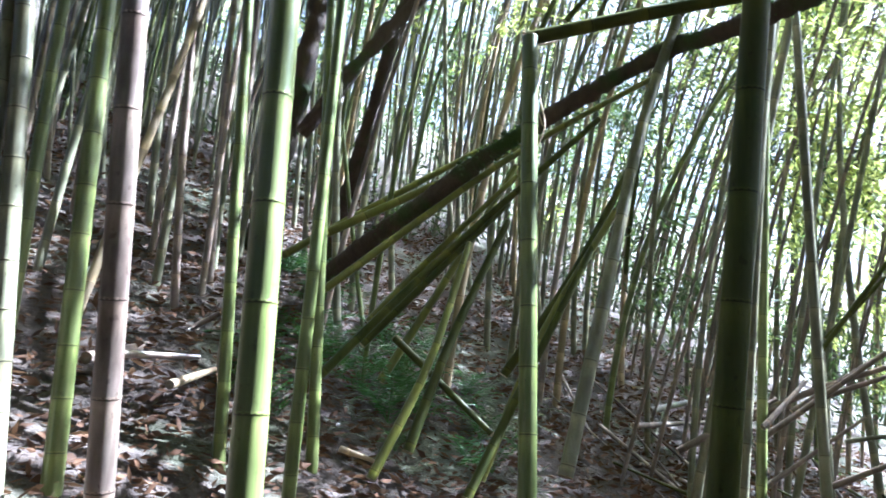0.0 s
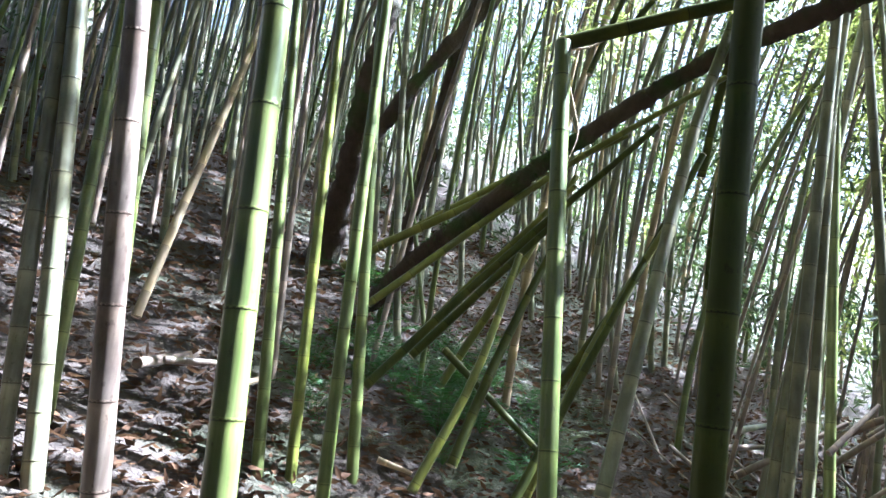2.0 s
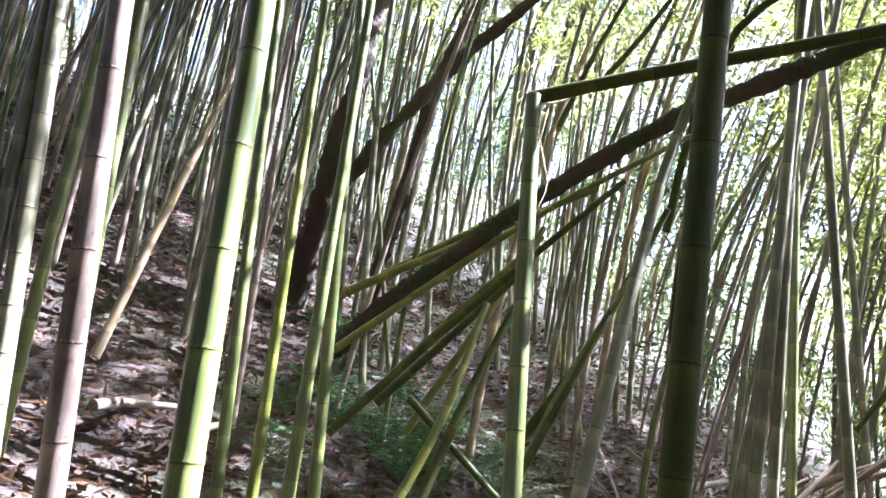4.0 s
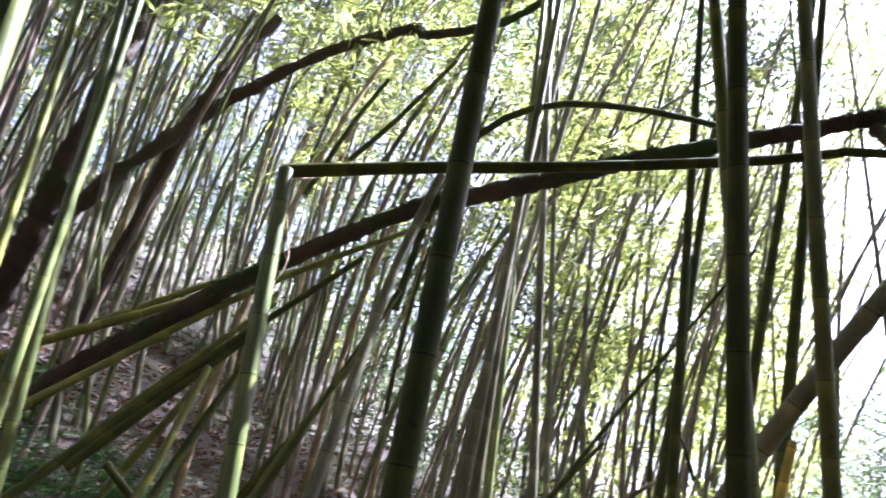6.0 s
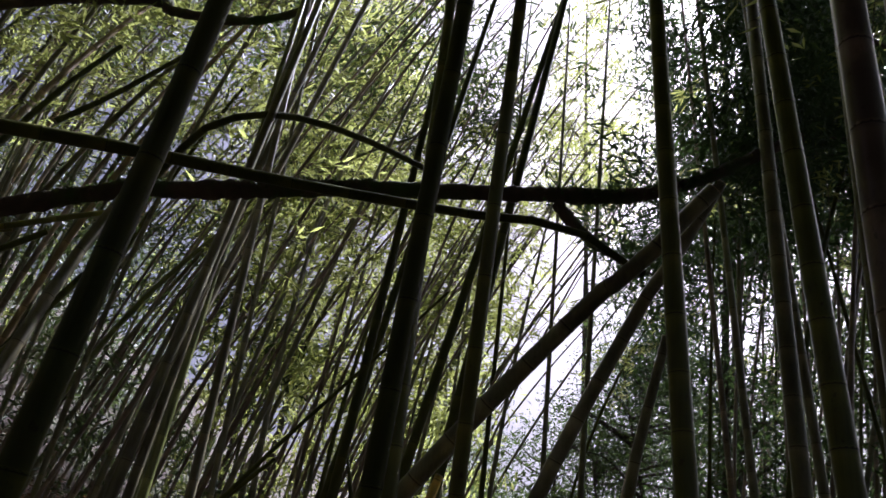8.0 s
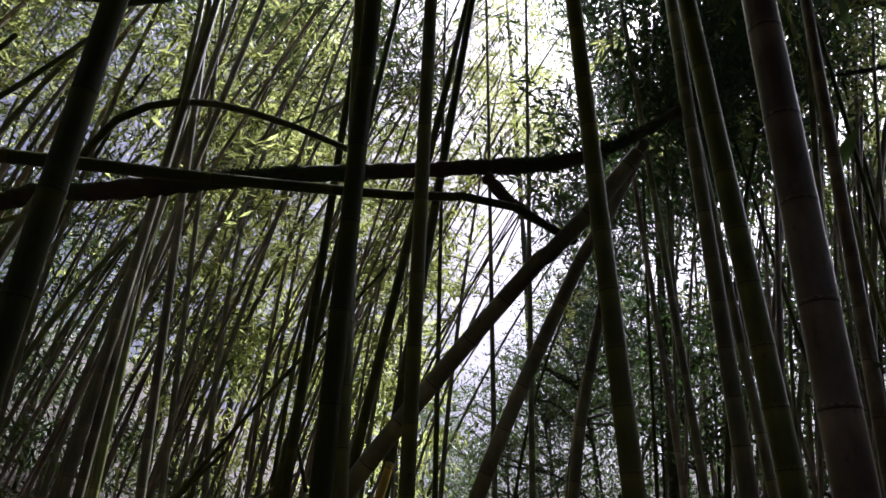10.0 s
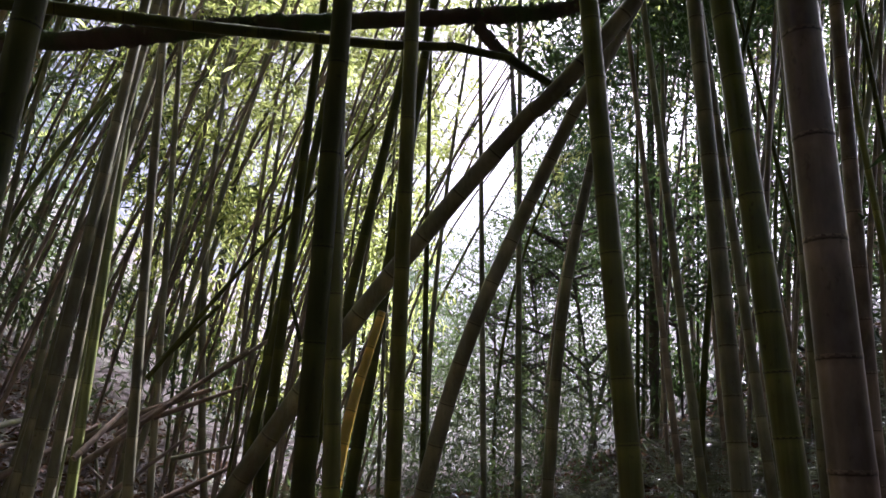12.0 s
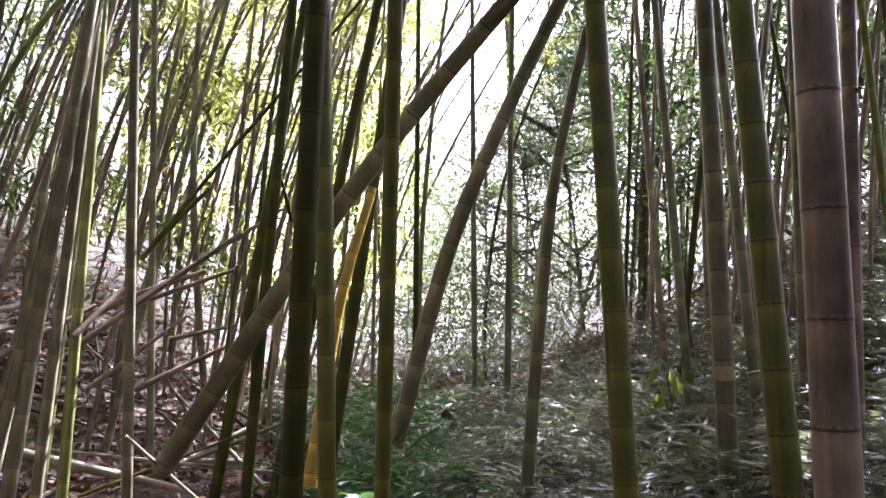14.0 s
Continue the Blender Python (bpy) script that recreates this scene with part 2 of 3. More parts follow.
ground = new("ground", mesh_np("ground", np.stack([gx, gy, gz], -1).reshape(-1, 3), np.stack([gi * 260 + gj, (gi + 1) * 260 + gj, (gi + 1) * 260 + gj + 1, gi * 260 + gj + 1], -1).reshape(-1, 4), SOIL))
tagged(ground, "brown forest floor of soil and leaf litter on a slope", "ground", kind="structure")


# ---- bamboo ----
def crown_mesh(length, seed, start=0.42, leaves=20, drop=0.0, mat=None, reach=1.0):
    """Branches and leaf sprays of a bamboo, along a culm that runs up the z axis from 0."""
    rng = np.random.default_rng(seed)
    base, way, twigs = [], [], []
    h = start * length
    while h < length:
        k = (h / length - start) / (1 - start)
        for _ in range(2):
            a = rng.uniform(0, 2 * np.pi)
            n = np.array([np.cos(a), np.sin(a), rng.uniform(0.3, 0.9)])
            long = reach * rng.uniform(0.5, 1.3) * (1.1 - 0.5 * k)
            t = np.linspace(0, 1, 5)[:, None]
            line = np.array([0, 0, h]) + n * long * t - np.array([0, 0, 0.55 * long]) * t**2
            twigs.append(sweep(line, np.linspace(0.006, 0.002, 5), 3))
            for u in rng.uniform(0.3, 1.05, 4):
                m = int(rng.integers(leaves // 4, leaves // 2))
                at = np.array([0, 0, h]) + n * long * u - np.array([0, 0, 0.55 * long]) * u**2
                aim = n * 0.5 + rng.normal(0, 0.35, 3) - np.array([0, 0, 0.55])
                base.append(at + rng.normal(0, 0.045, (m, 3)))
                way.append(aim + rng.normal(0, 0.42, (m, 3)))
        h += rng.uniform(0.24, 0.4)
    base, way = np.concatenate(base), np.concatenate(way)
    m = len(base)
    leaf = leaf_quads(base, way, rng.uniform(0.1, 0.18, m), rng.uniform(0.018, 0.03, m), rng)
    v, q = joined(twigs)
    return mesh_np("leaves", *leaf, mat or LEAF, False), mesh_np("branchwork", v, q, TWIG)


CROWNS = [crown_mesh(9.0, 100 + k, start=0.4 + 0.04 * (k % 3)) for k in range(6)]
RINGS = {}


def ring_mesh(kind):
    """The raised ridge round a node, for a culm one metre thick."""
    if kind not in RINGS:
        v, q = sweep([(0, 0, z) for z in (-0.05, -0.03, 0.02, 0.06, 0.1)], [0.488, 0.501, 0.508, 0.502, 0.488], 14)
        RINGS[kind] = mesh_np("node_ring", v, q, CULM[kind], ring=np.repeat([0.9, 1.0, 0.7, 0.9, 0.3], 14))
    return RINGS[kind]


LABELS = {
    "green": "green living bamboo culm with pale node rings",
    "grey": "grey-green bamboo culm dulled with age",
    "brown": "brownish grey old bamboo culm with dark nodes",
    "dead": "dry tan dead bamboo culm without leaves",
    "golden": "golden yellow dying bamboo culm with split sheaths",
    "olive": "olive green bamboo culm with dark nodes",
    "dark": "dark green bamboo culm with shade in its colour",
}


def gaps(points, wide=0.0):
    """Which points lie where leaves would shade the strip of culms that the sun reaches through gaps in the canopy."""
    p = np.asarray(points, float).reshape(-1, 3)
    el, az = radians(SUN_EL), radians(SUN_AZ)
    ahead, across = p[:, 0] * math.sin(az) + p[:, 1] * math.cos(az), p[:, 1] * math.sin(az) - p[:, 0] * math.cos(az)
    lift = p[:, 2] * math.cos(el) - ahead * math.sin(el)
    slits = np.zeros(len(p), bool)
    # slits kept free of leaves so that the sun strikes chosen culms
    for low, high in ((2.35, 2.95), (3.55, 4.05), (4.48, 4.88)):
        slits |= (across > low - wide) & (across < high + wide)
    spray = np.sin(9.0 * across + 1.3) * np.sin(4.1 * lift + 0.4) + 0.5 * np.sin(2.3 * lift - 5.0 * across)
    clear = np.zeros(len(p), bool)
    for h in (0.6, 1.3, 2.0, 2.8, 3.6):
        x = p[:, 0] - (p[:, 2] - h) / math.tan(el) * math.sin(az)
        clear |= (p[:, 2] > h + 0.5) & (x > -2.6 - wide) & (x < (4.4 if h > 1.5 else 1.2) + wide)
    return clear & slits & ((spray < 0.4) | (wide > 0))


def open_to_sun(x, y, z):
    return bool(gaps([(x, y, z)], 0.3)[0])


def bamboo(x, y, sx, sy, d, length, kind="green", internode=0.26, bend=(0.0, 0.0), crown=True, label="", sides=14, rings=4.6):
    """A standing bamboo: base, lean (metres per metre of height), thickness, length; bend: how far its top arches over."""
    z = float(ground_z(x, y)) - 0.12
    rig = thing("bamboo", (x, y, z), label or LABELS[kind], "bamboo", "bamboo of the grove")
    t = np.linspace(0, 1, 40)[:, None]
    path = np.hstack([t * length * sx + bend[0] * t**2.2, t * length * sy + bend[1] * t**2.2, t * length])
    me, nodes, s = culm_mesh(path, d, d * 0.35, internode, sides, CULM[kind])
    part("culm", me, rig)
    slope = np.gradient(path, axis=0)
    for at in nodes:
        if at > rings:
            break
        p = [float(np.interp(at, s, path[:, k])) for k in range(3)]
        w = Vector([float(np.interp(at, s, slope[:, k])) for k in range(3)])
        ring = part("node_ring", ring_mesh(kind), rig)
        k = (d + (d * 0.35 - d) * (at / s[-1]) ** 1.15) * 1.0
        ring.matrix_basis = Matrix.LocRotScale(p, w.to_track_quat("Z", "Y"), (k, k, k))
    if crown and not any(open_to_sun(x + k * length * sx, y + k * length * sy, z + k * length) for k in (0.5, 0.7, 0.9)) and kind not in ("dead", "golden"):
        leaves, branches = random.choice(CROWNS)
        w = Vector(path[-1] - path[8]).to_track_quat("Z", "Y")
        at = Vector(path[-1]) - w @ Vector((0, 0, 9.0))
        work = part("branchwork", branches, rig, kind="stuff")
        work.matrix_basis = Matrix.LocRotScale(at, w @ Euler((0, 0, random.uniform(0, 6.28))).to_quaternion(), (1, 1, 1))
        part("leaves", leaves, work, kind="stuff")
    return rig


def fallen(points, d, kind, label, internode=0.3, taper=0.7, group="fallen culms", name="fallen_bamboo"):
    """A culm that leans or lies, along a few points."""
    path = smooth_path(points, 60)
    rig = thing(name, path[0], label, "bamboo", group)
    me, nodes, s = culm_mesh(path - path[0], d, d * taper, internode, 12, CULM[kind])
    part("culm", me, rig)
    w0, w1 = Vector(path[1] - path[0]), Vector(path[-1] - path[-2])
    for k, (p, w, r) in enumerate(((path[0], w0, d), (path[-1], w1, d * taper))):
        v, q = sweep([(0, 0, -0.004), (0, 0, 0.004), (0, 0, 0.0041)], [0.5, 0.5, 0.001], 12)
        cap = part("cut_end", mesh_np("cut_end", v, q, SPLIT), rig, "pale cut end")
        cap.matrix_basis = Matrix.LocRotScale(p - path[0], w.to_track_quat("Z", "Y"), (r * 0.97, r * 0.97, 1))
    return rig


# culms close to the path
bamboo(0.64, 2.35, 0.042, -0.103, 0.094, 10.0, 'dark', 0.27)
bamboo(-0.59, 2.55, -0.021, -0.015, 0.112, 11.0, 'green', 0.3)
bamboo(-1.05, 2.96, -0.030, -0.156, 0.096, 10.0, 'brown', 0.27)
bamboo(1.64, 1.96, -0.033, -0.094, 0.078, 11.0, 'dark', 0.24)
bamboo(2.30, 2.15, -0.135, -0.152, 0.064, 10.0, 'olive', 0.22)
bamboo(1.74, 0.35, -0.005, 0.008, 0.098, 11.0, 'brown', 0.2)
bamboo(3.09, 0.77, -0.015, 0.056, 0.114, 10.0, 'olive', 0.21)
bamboo(-1.95, 3.93, -0.048, -0.025, 0.085, 10.0, 'grey')
bamboo(-1.79, 3.95, -0.082, -0.040, 0.105, 10.0, 'grey', 0.22)
bamboo(-2.03, 4.44, -0.003, -0.001, 0.078, 10.0, 'green')
bamboo(-0.93, 4.73, -0.047, -0.006, 0.075, 10.0, 'green')
bamboo(-0.76, 4.83, -0.013, -0.002, 0.070, 10.0, 'olive')
bamboo(-0.54, 4.55, 0.017, 0.002, 0.078, 10.0, 'green')
bamboo(-0.42, 5.06, -0.046, -0.001, 0.078, 10.0, 'green')
bamboo(-1.10, 5.68, -0.011, -0.002, 0.050, 9.0, 'brown')
bamboo(1.87, 4.81, 0.138, -0.071, 0.070, 10.0, 'grey')
bamboo(2.38, 5.23, 0.073, -0.039, 0.070, 10.0, 'green')
bamboo(1.94, 5.14, 0.181, -0.098, 0.075, 10.0, 'grey')
bamboo(3.34, 5.50, -0.017, 0.011, 0.060, 9.0, 'grey')
bamboo(3.26, 4.61, 0.118, -0.106, 0.085, 10.0, 'dark')
bamboo(3.15, 5.91, 0.182, -0.133, 0.060, 9.0, 'grey')
bamboo(1.82, 4.45, 0.102, -0.047, 0.080, 10.0, 'grey')
bamboo(2.13, 4.75, 0.069, -0.033, 0.070, 10.0, 'grey')
bamboo(2.35, 4.86, 0.036, -0.018, 0.070, 10.0, 'green')
bamboo(2.49, 4.33, -0.014, 0.008, 0.068, 10.0, 'grey')
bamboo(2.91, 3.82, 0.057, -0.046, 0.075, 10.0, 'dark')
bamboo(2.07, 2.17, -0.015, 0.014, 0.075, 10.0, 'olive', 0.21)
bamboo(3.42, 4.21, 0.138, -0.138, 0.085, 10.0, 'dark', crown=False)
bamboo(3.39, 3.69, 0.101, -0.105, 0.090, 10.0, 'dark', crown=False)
bamboo(2.73, 1.25, -0.019, 0.039, 0.100, 10.0, 'olive', 0.2, crown=False)
bamboo(5.80, 2.19, -0.021, 0.053, 0.075, 10.0, 'grey', crown=False)
notched = bamboo(4.18, 1.38, -0.007, 0.020, 0.112, 10.0, 'grey', 0.22, crown=False)
bamboo(4.86, 1.16, 0.001, -0.004, 0.080, 10.0, 'grey', crown=False)
bamboo(4.32, 0.82, 0.004, -0.025, 0.090, 10.0, 'brown', 0.24)
bamboo(5.19, 1.51, -0.019, 0.061, 0.075, 10.0, 'grey', crown=False)
bamboo(6.66, 4.44, 0.011, -0.016, 0.075, 10.0, 'grey', crown=False)
bamboo(6.47, 4.70, -0.002, 0.003, 0.065, 10.0, 'grey', crown=False)
bamboo(6.47, 5.51, 0.004, -0.005, 0.070, 10.0, 'dark', crown=False)
bamboo(6.94, 2.84, -0.022, 0.052, 0.070, 10.0, 'brown', crown=False)
bamboo(-1.59, 4.09, -0.037, -0.011, 0.100, 10.0, 'green', 0.24)

# leaning dead culms, the snapped culm and the arched one
fallen([(2.41, 2.67, 0.74), (2.57, 2.66, 1.55), (2.75, 2.62, 2.13)], 0.07, "golden", "golden yellow split culm leaning among green bamboo", 0.14, 0.6)
fallen([(2.65, 4.24, 0.59), (3.10, 3.26, 2.09), (3.34, 2.20, 3.18), (3.35, 1.97, 3.31), (3.47, 1.52, 3.78)], 0.13, "grey", "thick grey-green culm fallen at a slant", 0.26, 0.7)
fallen([(3.88, 3.47, 0.65), (3.98, 3.03, 2.09), (4.18, 2.36, 3.50), (4.07, 2.13, 3.65), (4.13, 1.76, 4.25)], 0.115, "grey", "grey-green culm leaning with dark nodes", 0.26, 0.7)
fallen([(3.89, 2.46, 0.46), (3.93, 2.38, 1.50), (3.90, 2.24, 2.36), (3.91, 2.03, 3.16)], 0.08, "grey", "grey culm curving upward with pale rings", 0.26, 0.7)
fallen([(0.91, 4.27, 1.06), (1.20, 4.40, 2.23), (1.45, 4.53, 3.21), (1.70, 4.54, 4.00)], 0.085, "grey", "pale grey-green culm leaning over the clearing", 0.3, 0.8)
fallen([(-1.48, 5.60, 4.42), (-1.61, 5.46, 3.59), (-1.77, 5.30, 2.71), (-1.91, 5.14, 1.86)], 0.055, "dead", "tan dead culm leaning through the grove", 0.28, 1.2)
fallen([(2.82, 4.84, 1.88), (3.24, 4.57, 2.58), (3.63, 4.13, 3.30), (3.85, 3.79, 3.77)], 0.035, "dark", "thin dark dead culm slanting upward", 0.3, 0.6)
S_TOP = Vector((0.51, 3.79, 3.31))
S_BASE = (0.52, 3.52)
fallen([(S_BASE[0], S_BASE[1], float(ground_z(*S_BASE)) - 0.1), tuple(S_TOP)], 0.09, "green", "standing stump of a snapped bamboo culm", 0.27, 0.95, name="snapped_bamboo")
B = [(0.50, 3.83, 3.32), (1.21, 3.64, 3.49), (2.02, 3.24, 3.58), (2.83, 2.55, 3.58), (3.09, 2.24, 3.58), (3.37, 1.97, 3.38)]
# dark kind: the shade under this culm is put into its colour
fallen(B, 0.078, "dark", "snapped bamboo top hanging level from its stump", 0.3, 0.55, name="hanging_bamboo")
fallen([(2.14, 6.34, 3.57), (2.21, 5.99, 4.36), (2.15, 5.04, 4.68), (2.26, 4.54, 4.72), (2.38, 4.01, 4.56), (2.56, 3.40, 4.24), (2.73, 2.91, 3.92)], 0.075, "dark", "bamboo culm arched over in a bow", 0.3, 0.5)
# mostly the dark kind, whose colour holds the shade these culms stand in
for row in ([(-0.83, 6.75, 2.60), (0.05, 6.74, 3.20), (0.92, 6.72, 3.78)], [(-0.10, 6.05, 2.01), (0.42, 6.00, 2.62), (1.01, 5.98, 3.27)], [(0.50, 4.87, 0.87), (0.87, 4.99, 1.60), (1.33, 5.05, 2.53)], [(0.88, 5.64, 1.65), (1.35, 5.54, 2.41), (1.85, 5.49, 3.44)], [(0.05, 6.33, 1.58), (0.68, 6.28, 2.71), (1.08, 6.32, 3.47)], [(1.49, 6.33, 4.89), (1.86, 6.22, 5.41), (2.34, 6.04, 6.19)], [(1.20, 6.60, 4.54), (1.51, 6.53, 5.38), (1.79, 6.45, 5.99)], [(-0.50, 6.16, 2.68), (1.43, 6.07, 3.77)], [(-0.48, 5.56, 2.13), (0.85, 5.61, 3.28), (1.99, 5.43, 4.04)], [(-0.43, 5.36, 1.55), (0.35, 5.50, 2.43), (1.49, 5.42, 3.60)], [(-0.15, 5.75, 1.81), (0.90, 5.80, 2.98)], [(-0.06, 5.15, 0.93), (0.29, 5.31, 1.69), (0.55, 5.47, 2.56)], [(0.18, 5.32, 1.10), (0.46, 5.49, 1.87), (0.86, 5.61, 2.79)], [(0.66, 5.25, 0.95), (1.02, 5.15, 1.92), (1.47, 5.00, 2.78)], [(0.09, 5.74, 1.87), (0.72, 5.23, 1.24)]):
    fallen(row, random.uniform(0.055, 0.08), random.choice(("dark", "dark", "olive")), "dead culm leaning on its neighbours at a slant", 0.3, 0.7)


# ---- fallen trunk and crooked trees ----
def limb_mesh(points, r0, r1, seed, mat, lumps=0.19, name="trunk", sides=14, n=90):
    path = smooth_path(points, n)
    rng = np.random.default_rng(seed)
    v, q = sweep(path, np.linspace(r0, r1, n) * (1 + 0.08 * rng.normal(size=n)), sides)
    c = np.repeat(path, sides, axis=0)
    wob = np.array([noise.noise(Vector(p * 3.1)) + 0.5 * noise.noise(Vector(p * 9.0)) for p in v])
    return mesh_np(name, c + (v - c) * (1 + lumps * 2.2 * wob[:, None]), q, mat)


fallen_trunk = thing("fallen_tree", (0, 0, 0), "dark mossy tree trunk fallen at a slant through bamboo", "tree trunk")
TRUNK = [(-0.60, 7.42, 2.39), (-0.19, 6.16, 2.60), (0.80, 5.42, 3.34), (1.65, 4.70, 3.81), (1.81, 4.23, 3.74), (2.49, 3.38, 3.85), (3.16, 2.58, 3.91), (3.70, 1.94, 4.02), (4.37, 1.33, 4.59)]
part("trunk", limb_mesh(TRUNK, 0.08, 0.036, 5, BARK, 0.1, sides=22, n=260), fallen_trunk)
part("branch", limb_mesh([(3.25, 2.39, 3.83), (3.30, 2.23, 3.61), (3.43, 1.92, 3.34)], 0.036, 0.02, 6, BARK, name="branch", n=30), fallen_trunk)

moss_rng = np.random.default_rng(77)
moss_path = smooth_path(TRUNK, 400)
moss_at = moss_path[moss_rng.integers(0, 400, 5200)]
moss_out = moss_rng.normal(0, 1, (5200, 3)) + np.array([0, 0, 0.7])
moss_out /= np.linalg.norm(moss_out, axis=1, keepdims=True)
moss_clump = np.array([noise.noise(Vector(p * 1.6)) for p in moss_at]) > -0.05
moss_at, moss_out = moss_at[moss_clump], moss_out[moss_clump]
MOSS = leaf_material("moss", (0.03, 0.05, 0.012), (0.07, 0.1, 0.025), (0.12, 0.18, 0.04), 0.25, 0.8)
moss_size = moss_rng.uniform(0.02, 0.05, len(moss_at))
moss_me = mesh_np("moss", *leaf_quads(moss_at + moss_out * (0.036 + 0.028 * (moss_at[:, :1] < 1.0)), moss_out - np.array([0, 0, 0.5]), moss_size, moss_size * 0.5, moss_rng), MOSS, False)
part("moss", moss_me, fallen_trunk, "tufts of green moss", "stuff")

crooked = thing("crooked_tree", (0, 0, 0), "dark mossy tree with a long crooked limb", "tree")
part("trunk", limb_mesh([(-1.24, 8.47, 3.00), (-0.92, 7.48, 4.20), (-0.78, 7.20, 4.91), (-0.60, 7.11, 6.18), (-0.53, 7.11, 7.25)], 0.15, 0.07, 7, BARK), crooked)
part("limb", limb_mesh([(-0.80, 7.29, 3.90), (-0.33, 7.12, 4.59), (0.37, 6.91, 5.46), (1.15, 6.51, 6.10), (1.85, 6.01, 6.36), (1.89, 5.79, 6.15), (2.43, 5.35, 6.21), (2.82, 4.92, 6.46)], 0.08, 0.035, 8, BARK, name="limb"), crooked)
part("limb", limb_mesh([(-0.44, 8.95, 2.98), (-0.14, 7.73, 4.32), (0.12, 7.22, 5.39), (0.67, 7.09, 6.72)], 0.09, 0.05, 9, BARK, name="limb"), crooked)


# ---- the grove: repeated bamboo, copied from a few grown ones ----
def grown(seed, kind, d, length, bend, leafy=True):
    random.seed(seed)
    rig = thing("bamboo", (0, 0, -60), LABELS[kind], "bamboo", "bamboo of the grove")
    t = np.linspace(0, 1, 30)[:, None]
    w = random.uniform(-0.25, 0.25)
    path = np.hstack([bend * t**2.2 + 0.05 * np.sin(5 * t + seed), w * t**2 + 0.05 * np.cos(4 * t), t * length])
    me, nodes, s = culm_mesh(path, d, d * 0.25, 0.3, 8, CULM[kind])
    part("culm", me, rig)
    ring_at = nodes[1::3][:6] if not leafy or kind == "dead" else nodes[2::4][:3]
    for at in ring_at:
        ring = part("node_ring", ring_mesh(kind), rig)
        k = d * (1 - 0.75 * (at / length) ** 1.15)
        ring.matrix_basis = Matrix.LocRotScale([float(np.interp(at, s, path[:, c])) for c in range(3)], None, (k, k, k))
    if leafy and kind != "dead":
        leaves, branches = crown_mesh(length, seed, 0.45, 20)
        for me in (leaves, branches):
            co = np.empty(len(me.vertices) * 3, np.float32)
            me.vertices.foreach_get("co", co)
            co = co.reshape(-1, 3)
            for k in range(2):
                co[:, k] += np.interp(co[:, 2], path[:, 2], path[:, k])
            me.vertices.foreach_set("co", co.ravel())
            me.update()
        part("leaves", leaves, part("branchwork", branches, rig, kind="stuff"), kind="stuff")
    return rig


KINDS = ["green", "grey", "brown", "grey", "dark", "grey", "dead", "brown", "green", "grey"]
BENDS = [1.8, 4.8, 3.0, 4.2, 5.0, 2.4, 3.4, 4.4, 5.6, 2.8]
STOCK = [grown(200 + k, kind, random.uniform(0.05, 0.08), random.uniform(8.0, 11.0), BENDS[k]) for k, kind in enumerate(KINDS)]
BARE = [grown(230 + k, kind, random.uniform(0.05, 0.075), random.uniform(8.0, 10.0), random.uniform(-0.4, 0.8), False) for k, kind in enumerate(("brown", "dark", "olive"))]
SLENDER = [grown(240 + k, kind, (0.05, 0.062, 0.045, 0.07)[k], 9.5, 0.9 + 0.3 * k, k == 3) for k, kind in enumerate(("grey", "brown", "grey", "grey"))]
random.seed(11)
PLACED = []


def free(x, y, gap):
    return all((x - a) ** 2 + (y - b) ** 2 > gap * gap for a, b in PLACED)


count = 0
tries = 0
while count < 210 and tries < 20000:
    tries += 1
    yaw, r = random.uniform(-88, 42), random.uniform(5.2, 15.0)
    x, y = -math.sin(radians(yaw)) * r, math.cos(radians(yaw)) * r
    gap = -64 < yaw < -46
    if (gap and (r < 10 or random.random() < 0.7)) or not free(x, y, 0.3):
        continue
    if r < 6.5 and (yaw < -40 or yaw > -30) or (any(open_to_sun(x, y, float(ground_z(x, y)) + h) for h in (2.5, 5, 7.5)) and random.random() < 0.6) or (-54 < yaw < -20 and random.random() < 0.55):
        continue
    PLACED.append((x, y))
    turn, bare = -48 + random.gauss(0, 24), True
    for _ in range(4):
        k = random.randrange(len(STOCK))
        spots = [(x + c * BENDS[k] * math.cos(radians(turn)), y + c * BENDS[k] * math.sin(radians(turn)), float(ground_z(x, y)) + h) for c, h in ((0.15, 4.2), (0.3, 5.6), (0.5, 7.0), (0.7, 8.0), (0.9, 9.0))]
        if not any(open_to_sun(*spot) for spot in spots):
            bare = yaw < -62 and random.random() < 0.7
            break
        turn += 60
    m = pose(x, y, float(ground_z(x, y)) - 0.1, random.gauss(0, 4), random.gauss(0, 4), turn)
    copy_thing(random.choice(BARE) if bare else STOCK[k], m)
    count += 1
slender = 0
while slender < 46:
    yaw, r = random.uniform(3, 40), random.uniform(6.4, 11.5)
    x, y = -math.sin(radians(yaw)) * r, math.cos(radians(yaw)) * r
    if free(x, y, 0.28):
        PLACED.append((x, y))
        copy_thing(SLENDER[slender % 4], pose(x, y, float(ground_z(x, y)) - 0.1, random.gauss(0, 2.5), random.gauss(2, 2.5), -40 + random.gauss(0, 20)))
        slender += 1
for rig in STOCK + BARE + SLENDER:
    a = radians(random.uniform(60, 330))
    x, y = -math.sin(a) * 9, math.cos(a) * 9
    rig.location = (x, y, float(ground_z(x, y)) - 0.1)


# ---- far grove and canopy, past counting ----
def far_culms(name, n, yaws, rs, seed, mat, label, thick=1.0, slant=0.08):
    """Slender culms further off: things of their own where they can be counted, one mesh where they cannot."""
    rng = np.random.default_rng(seed)
    pieces = []
